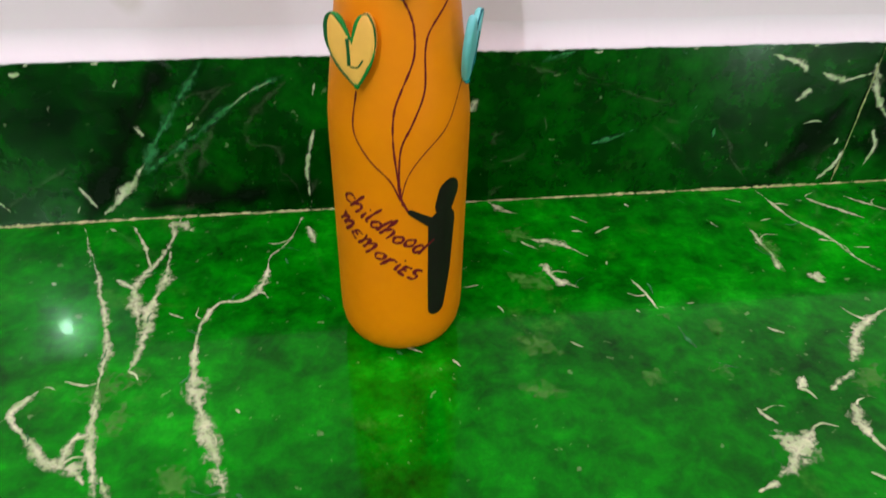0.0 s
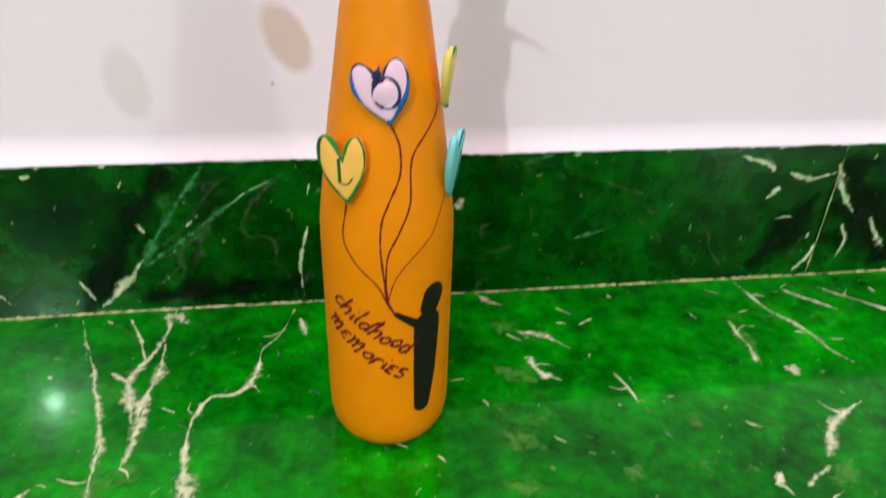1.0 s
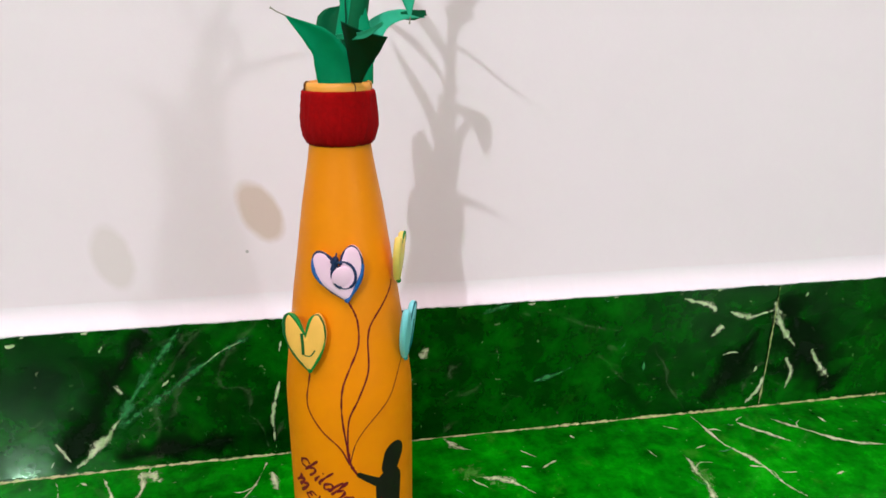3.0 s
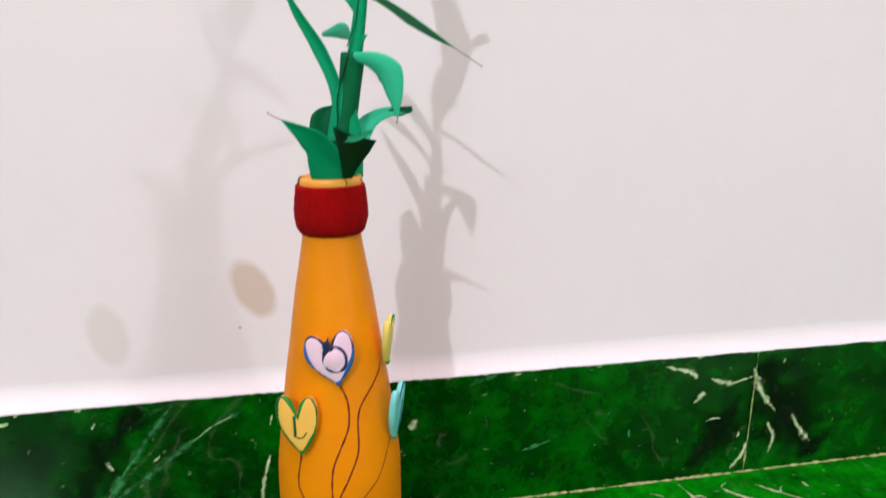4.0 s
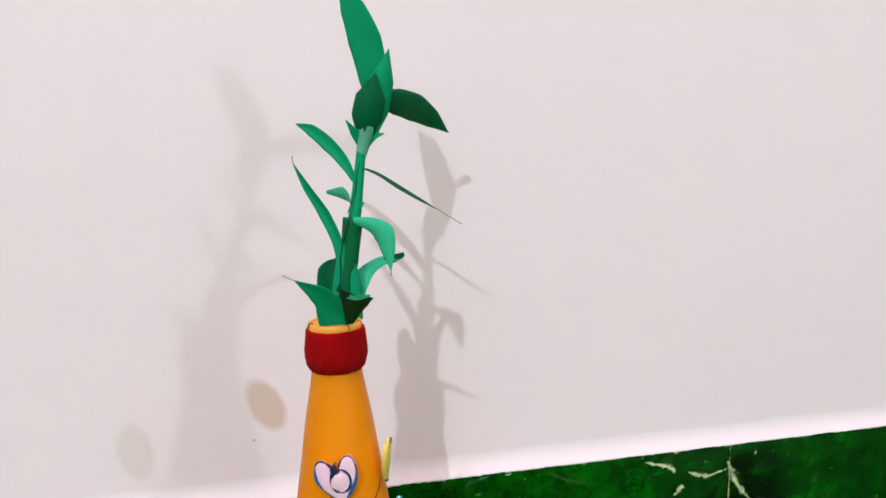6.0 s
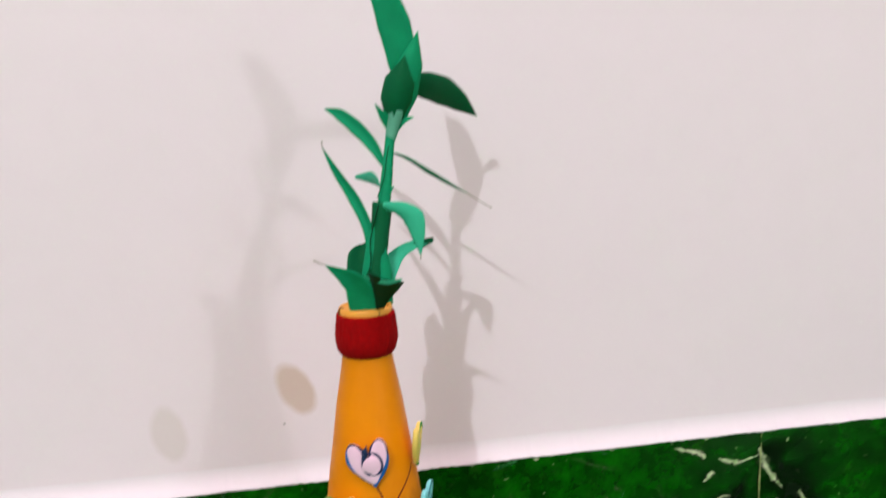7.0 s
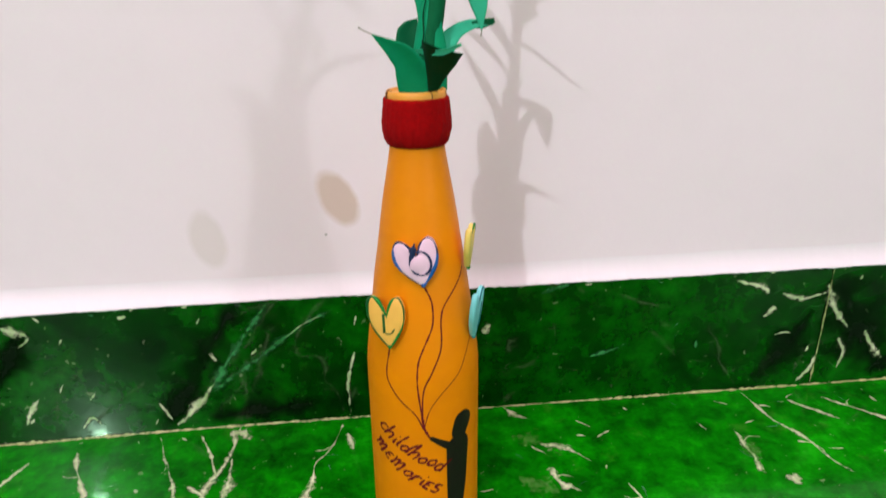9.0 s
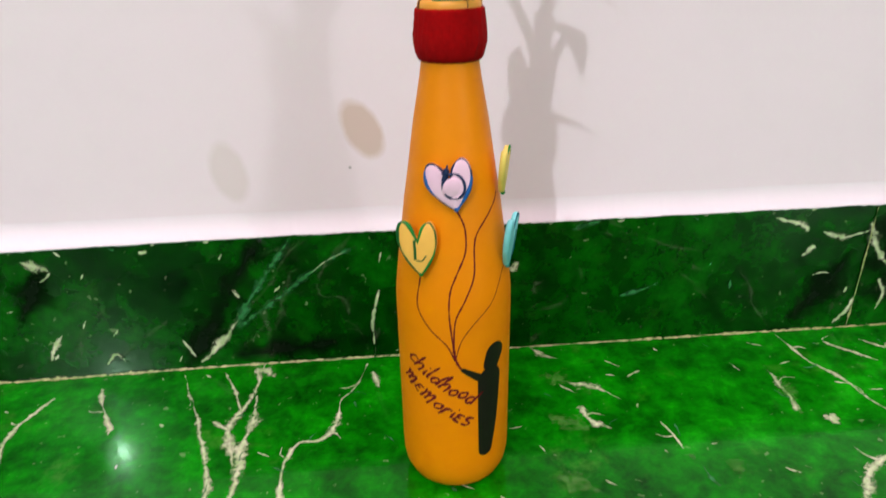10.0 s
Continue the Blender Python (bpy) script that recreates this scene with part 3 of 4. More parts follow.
# chips and a crack where the paint of the rim has come off
for angle, wide in ((26, 0.0005), (-74, 0.0009), (70, 0.0004)):
    bm = bmesh.new()
    run = [Vector((CX + LEAN * z + q * math.sin(radians(angle + dz)), CY - q * math.cos(radians(angle + dz)), z)) for z, q, dz in ((0.3150, 0.0180, 0), (0.3175, 0.0181, 2), (0.3196, 0.0175, 1), (0.3201, 0.0162, -2), (0.3194, 0.0148, 0))]
    tube(bm, spline(run, 4), wide, 6, False, lambda t: 0.6 + 0.5 * noise.noise(Vector((t * 6, angle, 2))))
    part("chip", bm, WIRE_DARK, bottle, "brown chip in the rim")


def painted_line(name, points, width, material, seed, parent=bottle):
    """A thin brush line on the bottle, through (degrees, height) points."""
    line = spline([(radians(a), z, 0) for a, z in points], 10)
    bm = bmesh.new()
    rows, n = [], len(line)
    for i, p in enumerate(line):
        d = line[min(i + 1, n - 1)] - line[max(i - 1, 0)]
        r = radius_at(p.y)
        d = Vector((d.x * r, d.y, 0)).normalized()
        w = width * (0.8 + 0.55 * noise.noise(Vector((i * 0.35, seed, 0)))) * 0.5
        rows.append([bm.verts.new(on_bottle(p.x - d.y * w * s / r, p.y + d.x * w * s, 0.00022 + 0.00012 * (1 - s * s))) for s in (-1, 0, 1)])
    for p, q in zip(rows, rows[1:]):
        for i in (0, 1):
            bm.faces.new((p[i], q[i], q[i + 1], p[i + 1]))
    return part(name, bm, material, parent)


painted_line("string", [(-39, 0.1654), (-41, 0.1465), (-29, 0.1329), (-12, 0.1215), (-4, 0.110)], 0.0011, MAROON, 1)
painted_line("string", [(0, 0.2075), (6, 0.2010), (9, 0.194), (8, 0.182), (-2, 0.168), (-8, 0.1573), (-9, 0.1424), (-6, 0.1225), (-4, 0.110)], 0.0012, MAROON, 2)
painted_line("string", [(60, 0.2130), (54, 0.2090), (43, 0.2040), (24, 0.194), (18, 0.185), (16, 0.167), (6, 0.152), (-3, 0.1395), (-5, 0.1225), (-4, 0.112)], 0.0012, MAROON, 3)
painted_line("string", [(60, 0.1680), (52, 0.1630), (44, 0.156), (34, 0.147), (14, 0.1351), (2, 0.124), (-4, 0.110)], 0.0007, MAROON, 4)
painted_line("string", [(-5, 0.118), (-3, 0.110), (2, 0.1033)], 0.0018, MAROON, 5)


def blot(bm, s0, z0, s1, z1, w0, w1, out, steps=10):
    """A tapered round-ended dab on the bottle, in metres along and up its face."""
    a, b = Vector((s0, z0)), Vector((s1, z1))
    d = (b - a).normalized()
    side = Vector((-d.y, d.x))
    line = []
    for i in range(-4, steps + 5):
        if i <= 0:
            t, w, c = 0, w0 * math.cos(-i / 4 * math.pi / 2), a - d * w0 * math.sin(-i / 4 * math.pi / 2)
        elif i >= steps:
            t, w, c = 1, w1 * math.cos((i - steps) / 4 * math.pi / 2), b + d * w1 * math.sin((i - steps) / 4 * math.pi / 2)
        else:
            t = i / steps
            w, c = w0 + (w1 - w0) * t, a.lerp(b, t)
        line.append([bm.verts.new(on_bottle((c + side * max(w, 0.00005) * k).x / 0.0374, (c + side * max(w, 0.00005) * k).y, out)) for k in (-1, -0.5, 0, 0.5, 1)])
    for p, q in zip(line, line[1:]):
        for i in range(4):
            bm.faces.new((p[i], q[i], q[i + 1], p[i + 1]))


bm = bmesh.new()
blot(bm, 0.0252, 0.1100, 0.0225, 0.1035, 0.0076, 0.0066, 0.00030)
blot(bm, 0.0212, 0.0920, 0.0200, 0.0600, 0.0092, 0.0078, 0.00034, 14)
blot(bm, 0.0200, 0.0600, 0.0180, 0.0360, 0.0078, 0.0054, 0.00038)
blot(bm, 0.0025, 0.1030, 0.0185, 0.0915, 0.0016, 0.0034, 0.00042)
part("painted_shape", bm, BLACK, bottle, "plain black painted shape")


# each letter as strokes in a box one unit high: x from 0 to its width, y from the line upwards
STROKES = {
    "c": (0.75, [[(0.7, 0.85), (0.3, 0.95), (0.05, 0.5), (0.3, 0.1), (0.7, 0.25)]]),
    "h": (0.85, [[(0.15, 1.7), (0.1, 0.8), (0.05, -0.05)], [(0.05, 0.4), (0.4, 0.85), (0.65, 0.6), (0.6, -0.1)]]),
    "i": (0.45, [[(0.2, 0.8), (0.2, 0.35), (0.3, 0.0)], [(0.2, 1.2), (0.26, 1.28)]]),
    "l": (0.45, [[(0.25, 1.7), (0.15, 0.8), (0.15, 0.1), (0.35, 0.0)]]),
    "d": (0.9, [[(0.6, 0.7), (0.3, 0.85), (0.05, 0.4), (0.3, 0.0), (0.6, 0.35)], [(0.8, 1.7), (0.65, 0.8), (0.65, 0.0)]]),
    "o": (0.8, [[(0.4, 0.85), (0.08, 0.5), (0.3, 0.05), (0.65, 0.35), (0.55, 0.8), (0.35, 0.85)]]),
    "m": (1.25, [[(0.0, 1.1), (0.15, 0.6), (0.1, -0.1)], [(0.1, 0.5), (0.4, 1.0), (0.5, 0.5), (0.5, 0.0)], [(0.5, 0.5), (0.85, 1.0), (0.95, 0.5), (0.9, -0.25)]]),
    "e": (0.75, [[(0.6, 0.9), (0.2, 0.85), (0.15, 0.55), (0.45, 0.5)], [(0.15, 0.5), (0.1, 0.15), (0.6, 0.0)]]),
    "r": (0.7, [[(0.15, 0.85), (0.1, 0.0), (0.05, -0.25)], [(0.1, 0.45), (0.35, 0.85), (0.65, 0.75)]]),
    "s": (0.7, [[(0.6, 0.95), (0.2, 0.85), (0.2, 0.55), (0.55, 0.4), (0.5, 0.05), (0.05, 0.0)]]),
}


def writing(words, start, end, height, thick):
    """Hand-lettered words in brush strokes along a slanted line on the bottle: start and end in metres round and up its face."""
    a, b = Vector(start), Vector(end)
    along = (b - a).normalized()
    up = Vector((-along.y, along.x))
    whole = sum(STROKES[c][0] for c in words)
    hand = random.Random(len(words) + 11)
    run = 0.0
    for c in words:
        wide, strokes = STROKES[c]
        drop, size = hand.uniform(-0.12, 0.12), hand.uniform(0.9, 1.12)
        rows, faces = [], []
        for stroke in strokes:
            line = spline([(x + 0.18 * y, y * size + drop, 0) for x, y in stroke], 6)
            n = len(line)
            for i, p in enumerate(line):
                d = (line[min(i + 1, n - 1)] - line[max(i - 1, 0)]).normalized()
                w = thick / height * (0.75 + 0.6 * noise.noise(Vector((run * 5 + i * 0.21, height * 900, 1)))) * (0.6 if i in (0, n - 1) else 1.0)
                for k in (-0.5, 0.5):
                    q = p + Vector((-d.y, d.x, 0)) * w * k
                    f = a + along * ((run + q.x) / whole * (b - a).length) + up * q.y * height
                    rows.append(on_bottle(f.x / 0.0374, f.y, 0.00035 + 0.00003 * (i % 2)))
                if i:
                    m = len(rows)
                    faces.append((m - 4, m - 3, m - 1, m - 2))
        run += wide
        data = bpy.data.meshes.new("letter")
        data.from_pydata(rows, [], faces)
        data.materials.append(MAROON)
        ob = new("letter", data)
        ob.parent = bottle
        tagged(ob, "dark red handwritten letter %s of the word %s" % (c, words))


writing("childhood", (-0.0370, 0.1050), (0.0085, 0.0755), 0.0068, 0.0018)
writing("memories", (-0.0415, 0.0905), (0.0050, 0.0590), 0.0072, 0.0019)


def heart_outline(w, h, steps=56):
    """A heart as (x, y) points with its tip at the bottom."""
    out = []
    for i in range(steps):
        a = 2 * math.pi * i / steps
        x = math.copysign(abs(math.sin(a)) ** 1.6, math.sin(a))
        y = (13 * math.cos(a) - 5 * math.cos(2 * a) - 2 * math.cos(3 * a) - math.cos(4 * a)) / 29 + 0.085
        y -= 0.16 * math.exp(-(x / 0.22) ** 2) * max(0.0, math.cos(a))  # a deep notch between the lobes
        out.append(Vector((x * w / 2, y * h * 0.99 + 0.05 * h * (x < 0) * max(0.0, math.cos(a)))))
    return out


def heart(theta, z, facing, w, h, lean, roll, face, ink, dab, edges, marks, label, out=0.0022):
    """A clay heart glued on the bottle: a rounded slab, its inked edge and drawn marks."""
    centre = on_bottle(radians(theta), z, out)
    m = Matrix.Translation(centre) @ Euler((0, 0, radians(facing))).to_matrix().to_4x4() @ Euler((radians(lean), radians(roll), 0)).to_matrix().to_4x4()
    place = lambda p, d: m @ Vector((p[0], -d, p[1]))
    line = heart_outline(w, h)
    bm = bmesh.new()
    rings = [[bm.verts.new(place(p * k, d)) for p in line] for k, d in ((0.93, -0.0022), (1.0, -0.0012), (1.0, 0.0006), (0.95, 0.0013), (0.82, 0.0017), (0.55, 0.0019), (0.25, 0.0020))]
    for a, b in zip(rings, rings[1:]):
        for i in range(len(line)):
            j = (i + 1) % len(line)
            bm.faces.new((a[i], a[j], b[j], b[i]))
    bm.faces.new(rings[0])
    bm.faces.new(rings[-1])
    body = part("heart", bm, face, bottle, label)
    steps = len(line)
    for a, b, thick, colour in edges:
        bm = bmesh.new()
        run = [line[k % steps] * (0.975 + 0.02 * noise.noise(Vector((k * 0.5, theta, 4)))) for k in range(round(a * steps), round(b * steps) + 1)]
        tube(bm, [place(p, 0.0009) for p in run], thick * 0.82, 7, False, lambda t: 0.25 + 0.75 * math.sin(math.pi * (0.05 + 0.9 * t)) + 0.25 * noise.noise(Vector((t * 7, theta, a * 9))))
        part("inked_edge", bm, colour, body)
    for pts, r in marks:
        bm = bmesh.new()
        tube(bm, [place((p.x * w, p.y * h), 0.0019) for p in spline([(x, y, 0) for x, y in pts], 6)], r, 6)
        part("drawn_line", bm, ink, body)
    # a dab of colour at the tip
    bm = bmesh.new()
    tip = min(line, key=lambda p: p.y)
    bmesh.ops.create_uvsphere(bm, u_segments=10, v_segments=6, radius=0.0015, matrix=Matrix.Translation(place(tip * 0.95, 0.0006)) @ Matrix.Diagonal((1, 0.7, 1.2, 1)))
    part("tip", bm, dab, body)
    return body


arc = lambda a0, a1: [(0.07 + 0.23 * math.cos(a), -0.01 + 0.25 * math.sin(a)) for a in np.linspace(radians(a0), radians(a1), 7)]
heart(-36, 0.1856, -20, 0.0236, 0.0330, -5, -6, YELLOW, GREEN_INK, GREEN_DAB,
      [(0.52, 0.72, 0.0010, GREEN_INK), (0.68, 0.88, 0.0014, GREEN_INK), (0.84, 1.00, 0.0016, GREEN_DAB), (0.0, 0.13, 0.0015, GREEN_DAB), (0.10, 0.34, 0.0007, GREEN_INK), (0.30, 0.49, 0.0011, GREEN_DAB)],
      [([(-0.06, 0.18), (-0.07, 0.0), (-0.09, -0.18)], 0.0009), ([(-0.06, -0.20), (0.08, -0.21), (0.20, -0.12)], 0.0004)], "yellow clay heart with green edge and a letter L", 0.0062)
ball = heart(-6, 0.2224, -8, 0.0268, 0.0292, -8, -13, LILAC, BLUE_INK, BLUE_DAB,
             [(0.66, 0.80, 0.0014, BLUE_DAB), (0.78, 0.92, 0.0009, BLUE_INK), (0.90, 1.00, 0.0012, BLUE_INK), (0.0, 0.10, 0.0012, BLUE_INK), (0.08, 0.24, 0.0006, BLUE_INK), (0.20, 0.42, 0.0009, BLUE_INK), (0.25, 0.47, 0.0015, BLUE_DAB), (0.44, 0.54, 0.0018, BLUE_DAB), (0.54, 0.68, 0.0006, BLUE_INK)],
             [(arc(-75, 60), 0.0008), (arc(60, 135), 0.0005), (arc(130, 240), 0.0009), (arc(240, 285), 0.0004), ([(-0.04, 0.36), (-0.02, 0.30), (-0.08, 0.24)], 0.0019), ([(-0.02, 0.24), (-0.07, 0.20), (-0.12, 0.13)], 0.0015), ([(0.0, 0.25), (0.06, 0.23), (0.10, 0.21)], 0.0009), ([(0.0, 0.26), (0.01, 0.34), (0.04, 0.42)], 0.0005)], "lilac clay heart with blue edge and a letter O")
bm = bmesh.new()
at = on_bottle(radians(-3), 0.2212, 0.0038)
bmesh.ops.create_uvsphere(bm, u_segments=20, v_segments=12, radius=0.0066, matrix=Matrix.Translation(at) @ Matrix.Diagonal((0.98, 0.22, 1.0, 1)))
part("letter", bm, LILAC, ball)
heart(63, 0.2252, 72, 0.0170, 0.0285, 6, -4, LIME, GREEN_INK, GREEN_DAB,
      [(0.06, 0.30, 0.0010, GREEN_DAB), (0.26, 0.46, 0.0008, GREEN_INK)], [], "pale yellow clay heart with green edge", 0.0066)
heart(58, 0.1822, 66, 0.0205, 0.0350, 8, -4, CYAN, TEAL_INK, TEAL_DAB,
      [(0.90, 1.06, 0.0007, TEAL_INK), (0.04, 0.30, 0.0008, TEAL_INK), (0.28, 0.48, 0.0012, TEAL_DAB)],
      [([(0.16, 0.22), (0.12, -0.05), (0.03, -0.32)], 0.0005)], "cyan clay heart with teal edge", 0.0062)


# ---- the paper plant ----
plant = tagged(new("paper_plant"), "green paper bamboo stalk with pointed leaves standing in the bottle", "plant")


def stalk(points, r0, r1, material, flare=0.0):
    line = spline(points, 8)
    bm = bmesh.new()
    tube(bm, line, 1.0, 14, False, lambda t: (r0 + (r1 - r0) * t) * (1 + flare * max(0, t - 0.85) / 0.15))
    return part("stem", bm, material, plant)


stalk([(0.004, -0.137, 0.295), (0.007, -0.133, 0.322), (0.0095, -0.131, 0.338), (0.0145, -0.128, 0.360), (0.0185, -0.125, 0.386)], 0.0072, 0.0062, LEAF_SHADED, 0.12)
stalk([(0.017, -0.126, 0.372), (0.0215, -0.122, 0.397), (0.0245, -0.118, 0.416), (0.0275, -0.115, 0.436)], 0.0046, 0.0030, LEAF)
stalk([(0.0258, -0.1155, 0.425), (0.0292, -0.1160, 0.438), (0.0312, -0.1165, 0.447)], 0.0031, 0.0068, MINT)


# the overlapping edge of the rolled paper
bm = bmesh.new()
tube(bm, spline([(0.0035, -0.1400, 0.330), (0.0078, -0.1375, 0.348), (0.0085, -0.1345, 0.362), (0.0130, -0.1325, 0.378), (0.0165, -0.1305, 0.388)], 6), 0.00045, 6)
part("seam", bm, LEAF_FOLD_SHADE, plant, "dark overlapping paper edge")
bm = bmesh.new()
tube(bm, spline([(0.0150, -0.1300, 0.390), (0.0200, -0.1265, 0.402), (0.0225, -0.1225, 0.414), (0.0262, -0.1185, 0.428)], 6), 0.0004, 6)
part("seam", bm, LEAF_SHADED, plant, "dark overlapping paper edge")


def leaf(points, widths, across, fold, material, label="", thick=0.00035, name="leaf"):
    """A creased paper leaf along a curved midrib. across: the way its width runs at the base and at the tip; fold: depth of the crease."""
    line = spline(points, 8)
    n = len(line)
    a0, a1 = Vector(across[0]).normalized(), Vector(across[1]).normalized()
    bm = bmesh.new()
    front, back = [], []
    for i, p in enumerate(line):
        t = i / (n - 1)
        d = (line[min(i + 1, n - 1)] - line[max(i - 1, 0)]).normalized()
        s = a0.lerp(a1, t)
        s = (s - d * s.dot(d)).normalized()
        up = s.cross(d).normalized()
        k = t * (len(widths) - 1)
        w = widths[int(k)] + (widths[min(int(k) + 1, len(widths) - 1)] - widths[int(k)]) * (k - int(k))
        w = max(w / 2, 0.00015)
        cross = [p + s * w * q + up * fold * w * (abs(q) ** 1.4) for q in (-1, -0.66, -0.33, 0, 0.33, 0.66, 1)]
        front.append([bm.verts.new(c + up * thick / 2) for c in cross])
        back.append([bm.verts.new(c - up * thick / 2) for c in cross])
    for i in range(n - 1):
        for j in range(6):
            bm.faces.new((front[i][j], front[i + 1][j], front[i + 1][j + 1], front[i][j + 1]))
            bm.faces.new((back[i][j + 1], back[i + 1][j + 1], back[i + 1][j], back[i][j]))
        bm.faces.new((back[i][0], back[i + 1][0], front[i + 1][0], front[i][0]))
        bm.faces.new((front[i][6], front[i + 1][6], back[i + 1][6], back[i][6]))
    for f, b in ((front[0], back[0]), (front[-1], back[-1])):
        for j in range(6):
            bm.faces.new((f[j], f[j + 1], b[j + 1], b[j]))
    return part(name, bm, material, plant, label)


X = (1, 0, 0)
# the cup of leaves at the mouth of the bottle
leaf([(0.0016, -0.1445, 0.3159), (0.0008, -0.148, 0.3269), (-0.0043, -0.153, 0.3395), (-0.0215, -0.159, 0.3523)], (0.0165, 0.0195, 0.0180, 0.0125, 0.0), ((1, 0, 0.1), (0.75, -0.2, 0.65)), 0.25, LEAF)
# inner face of the folded leaf, its shade put into the colour
leaf([(0.0109, -0.146, 0.3164), (0.0124, -0.157, 0.3279), (0.0138, -0.17, 0.3381), (0.0142, -0.18, 0.3449)], (0.003, 0.0100, 0.0180, 0.0225), ((1, -0.45, 0.0), (0.70, -0.70, 0.16)), -0.12, LEAF_FOLD_SHADE)
leaf([(0.0026, -0.158, 0.3427), (0.0089, -0.17, 0.343), (0.0151, -0.184, 0.3439), (0.0216, -0.203, 0.3487)], (0.0020, 0.0036, 0.0030, 0.0014), ((0.1, 0.5, -0.85), (0.1, 0.5, -0.85)), 0.3, LEAF_LIT)
leaf([(0.004, -0.126, 0.310), (0.001, -0.121, 0.335), (0.001, -0.118, 0.350), (0.006, -0.114, 0.358)], (0.016, 0.018, 0.015, 0.0), (X, (1, 0, -0.2)), 0.3, LEAF_SHADED)
leaf([(0.0065, -0.137, 0.318), (0.0075, -0.1365, 0.340), (0.0105, -0.133, 0.362), (0.0125, -0.131, 0.372)], (0.013, 0.012, 0.009, 0.003), (X, (1, -0.3, 0)), -0.6, LEAF)
leaf([(0.0155, -0.136, 0.318), (0.0155, -0.1365, 0.340), (0.0145, -0.134, 0.356), (0.0145, -0.133, 0.364)], (0.012, 0.012, 0.008, 0.001), (X, (1, -0.3, 0)), -0.6, LEAF)
# leaves along the stalk
leaf([(0.0089, -0.131, 0.3448), (0.0084, -0.126, 0.3674), (0.0006, -0.121, 0.3885), (-0.0107, -0.119, 0.4079), (-0.019, -0.119, 0.424)], (0.0055, 0.0072, 0.0080, 0.0052, 0.0004), ((0.95, -0.3, 0.2), (0.8, -0.4, 0.4)), 0.4, LEAF)
leaf([(0.0163, -0.131, 0.3849), (0.0285, -0.136, 0.3823), (0.0368, -0.139, 0.3759), (0.0396, -0.14, 0.3638), (0.0409, -0.141, 0.3506)], (0.0035, 0.0095, 0.0150, 0.0090, 0.0), ((0.3, -0.25, 0.9), (1.0, -0.2, 0.15)), 0.25, LEAF_LIT)
leaf([(0.0165, -0.128, 0.330), (0.0215, -0.124, 0.342), (0.0285, -0.118, 0.3495), (0.040, -0.108, 0.3535), (0.0545, -0.095, 0.3535)], (0.014, 0.013, 0.0090, 0.0065, 0.003), ((0.5, -0.5, -0.7), (0.0, -0.6, -0.8)), 0.2, LEAF_LIT)
leaf([(0.040, -0.108, 0.3530), (0.047, -0.102, 0.3535), (0.0560, -0.094, 0.3550)], (0.004, 0.006, 0.003), ((0, -0.4, -0.9), (0, -0.3, -0.9)), 0.2, LEAF_SHADED)
leaf([(0.0205, -0.122, 0.3885), (0.0170, -0.112, 0.397), (0.0125, -0.090, 0.4010), (0.0030, -0.063, 0.4010)], (0.006, 0.0105, 0.0095, 0.0025), ((0.5, -0.3, -0.8), (0.1, -0.3, -0.9)), 0.3, LEAF_LIT)
leaf([(0.021, -0.124, 0.391), (0.0238, -0.126, 0.3945), (0.0265, -0.127, 0.3965)], (0.005, 0.004, 0.0005), ((0.6, -0.4, -0.7), (0.6, -0.4, -0.7)), 0.2, LEAF)
leaf([(0.0224, -0.119, 0.4083), (0.0152, -0.113, 0.4234), (0.0056, -0.105, 0.4358), (-0.0051, -0.094, 0.4456), (-0.0161, -0.083, 0.451)], (0.003, 0.0080, 0.0100, 0.0085, 0.0006), ((0.7, -0.2, 0.6), (0.3, -0.2, 0.9)), 0.3, LEAF)
leaf([(0.0242, -0.117, 0.4201), (0.0366, -0.119, 0.4153), (0.0502, -0.123, 0.4063), (0.0637, -0.127, 0.3973), (0.0752, -0.13, 0.3898)], (0.003, 0.014, 0.020, 0.013, 0.0004), ((0.05, 0.97, -0.14), (0.05, 0.97, -0.17)), 0.06, LEAF)
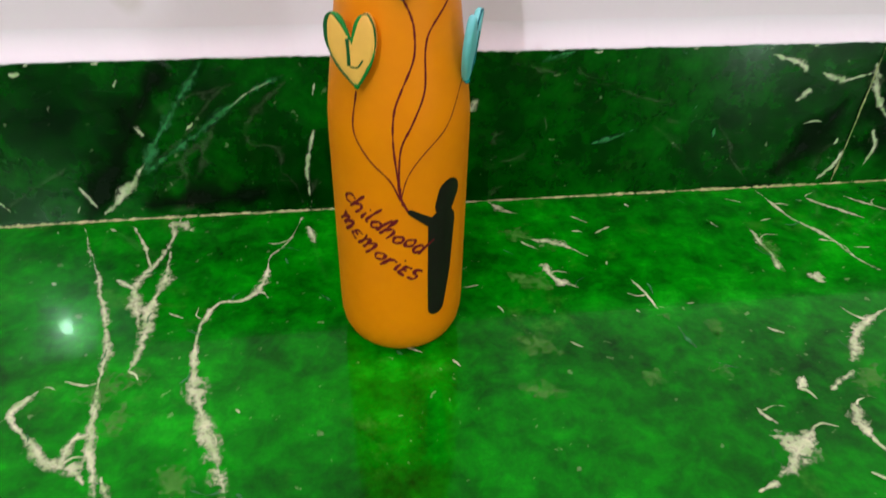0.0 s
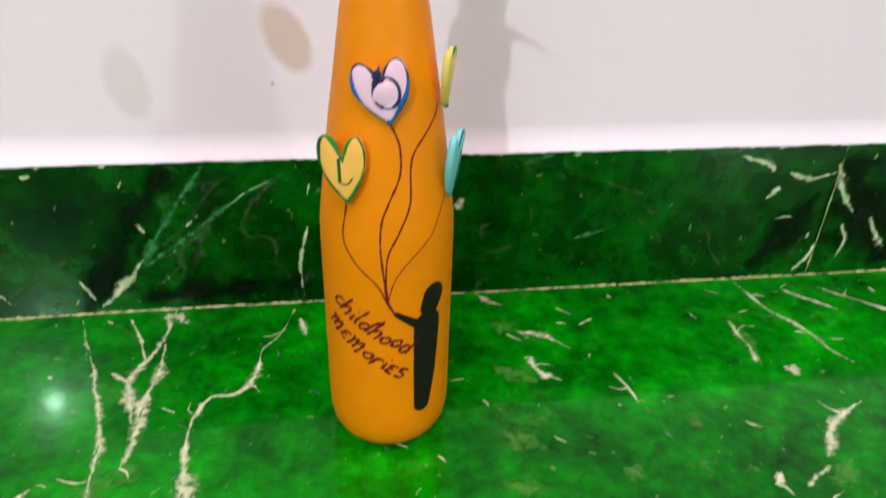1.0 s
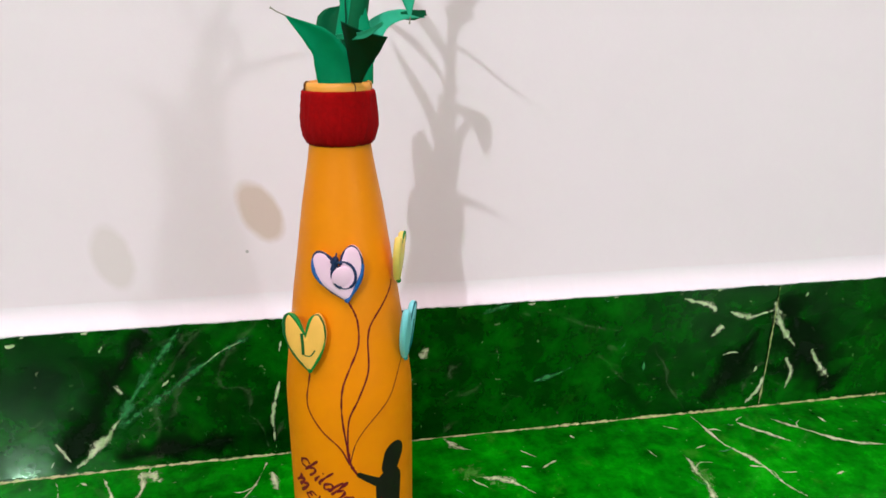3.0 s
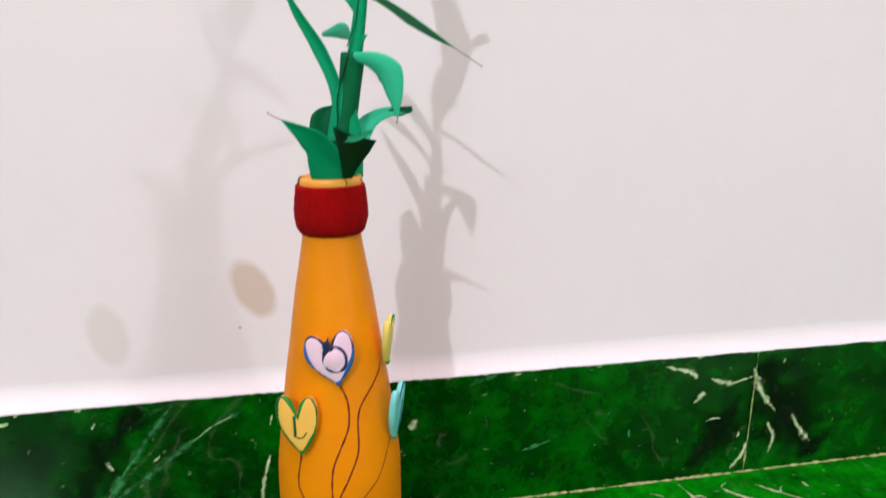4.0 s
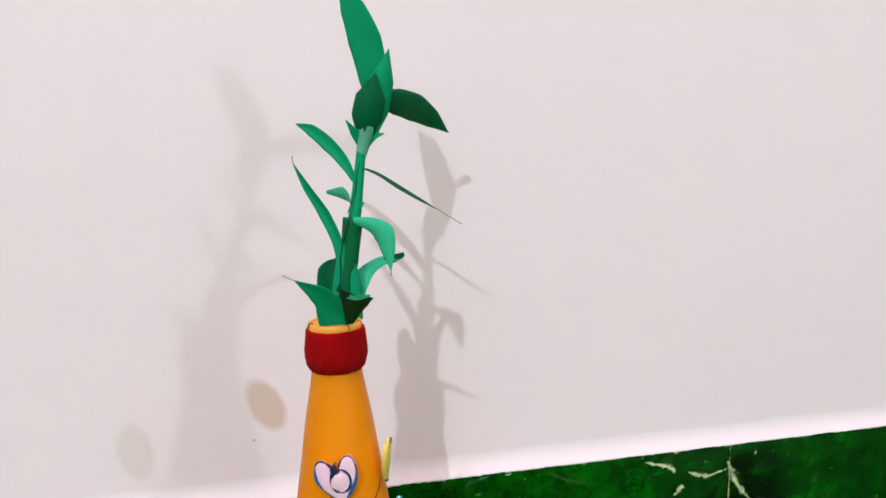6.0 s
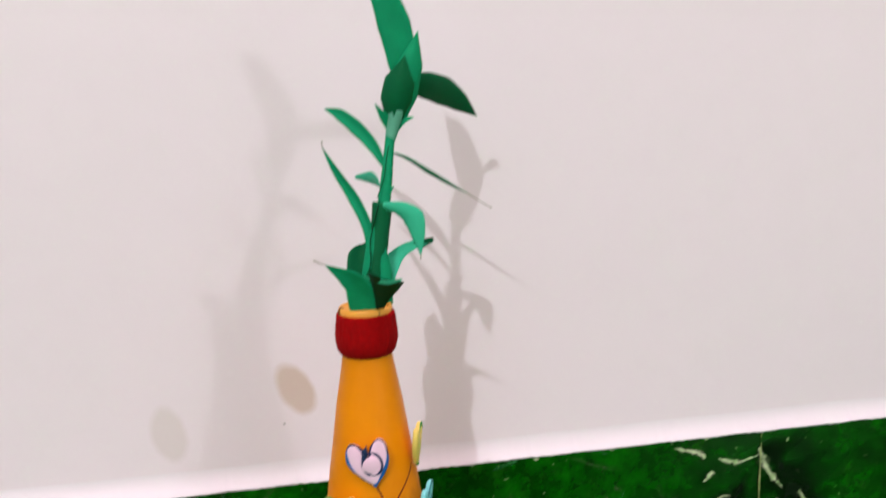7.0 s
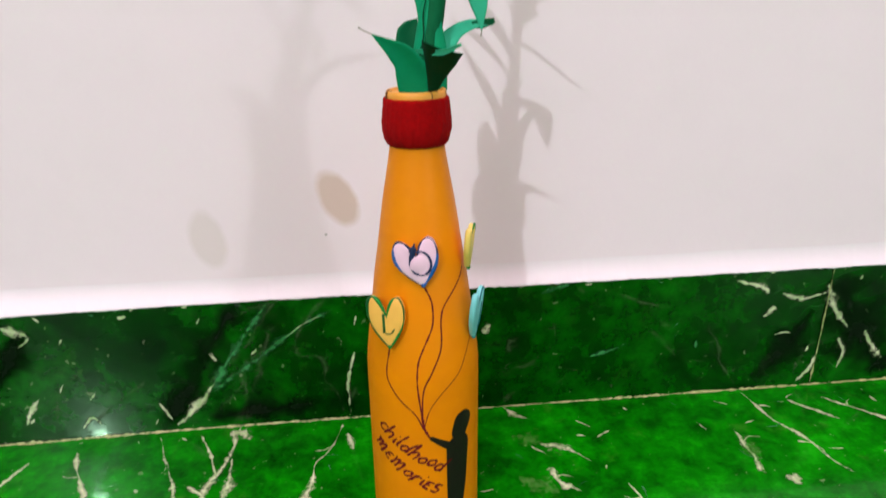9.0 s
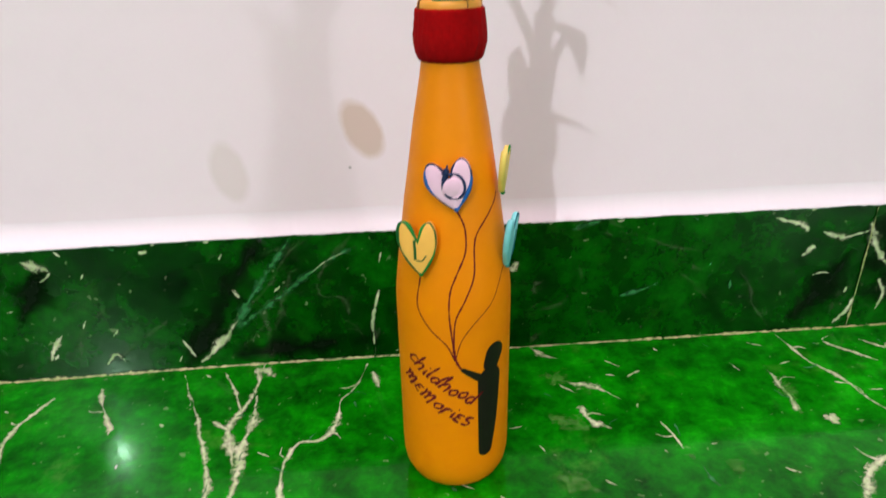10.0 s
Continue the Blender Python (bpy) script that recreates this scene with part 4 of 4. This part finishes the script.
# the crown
leaf([(0.0292, -0.1210, 0.4405), (0.0302, -0.1250, 0.452), (0.0332, -0.1272, 0.466), (0.0378, -0.1260, 0.4810)], (0.0115, 0.0210, 0.0200, 0.0), ((0.95, -0.1, -0.2), (0.9, -0.25, -0.3)), -0.55, LEAF_SHADED)
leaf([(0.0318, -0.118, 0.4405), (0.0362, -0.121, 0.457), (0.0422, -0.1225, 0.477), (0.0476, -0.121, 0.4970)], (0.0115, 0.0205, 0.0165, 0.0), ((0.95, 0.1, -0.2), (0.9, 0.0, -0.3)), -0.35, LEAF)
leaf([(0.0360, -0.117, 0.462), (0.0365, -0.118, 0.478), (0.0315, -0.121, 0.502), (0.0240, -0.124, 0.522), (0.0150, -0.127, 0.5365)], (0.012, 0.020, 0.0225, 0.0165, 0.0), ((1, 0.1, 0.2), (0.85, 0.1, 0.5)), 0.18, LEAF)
leaf([(0.0384, -0.115, 0.465), (0.0549, -0.103, 0.4633), (0.0703, -0.086, 0.4598), (0.0852, -0.07, 0.4526), (0.0999, -0.055, 0.443)], (0.010, 0.0185, 0.0205, 0.0140, 0.0), ((0.1, -0.25, 0.95), (0.6, -0.2, 0.75)), 0.2, LEAF_SHADED)
leaf([(0.0265, -0.117, 0.436), (0.0225, -0.119, 0.443), (0.0170, -0.121, 0.451)], (0.006, 0.006, 0.0005), ((0.7, -0.2, 0.6), (0.7, -0.2, 0.6)), 0.2, LEAF)
leaf([(0.0310, -0.116, 0.436), (0.0355, -0.118, 0.440), (0.0425, -0.120, 0.4415)], (0.007, 0.006, 0.0005), ((0.3, -0.3, -0.9), (0.2, -0.3, -0.9)), 0.2, LEAF)


def wire(points, r=0.00028):
    """The bare wire that sticks out of a leaf's tip."""
    bm = bmesh.new()
    tube(bm, spline(points, 5), r, 6)
    bmesh.ops.create_uvsphere(bm, u_segments=6, v_segments=4, radius=r * 2, matrix=Matrix.Translation(points[-1]))
    part("wire_tip", bm, WIRE, plant, "thin brown wire tip")


wire([(-0.0209, -0.159, 0.352), (-0.0246, -0.1595, 0.3536), (-0.0277, -0.16, 0.3555)])
wire([(-0.0176, -0.119, 0.4209), (-0.019, -0.119, 0.4246), (-0.0191, -0.119, 0.4277)])
wire([(0.073, -0.1295, 0.3914), (0.0825, -0.131, 0.385), (0.0909, -0.1325, 0.3795)])
wire([(0.0409, -0.141, 0.3522), (0.0405, -0.141, 0.349)])
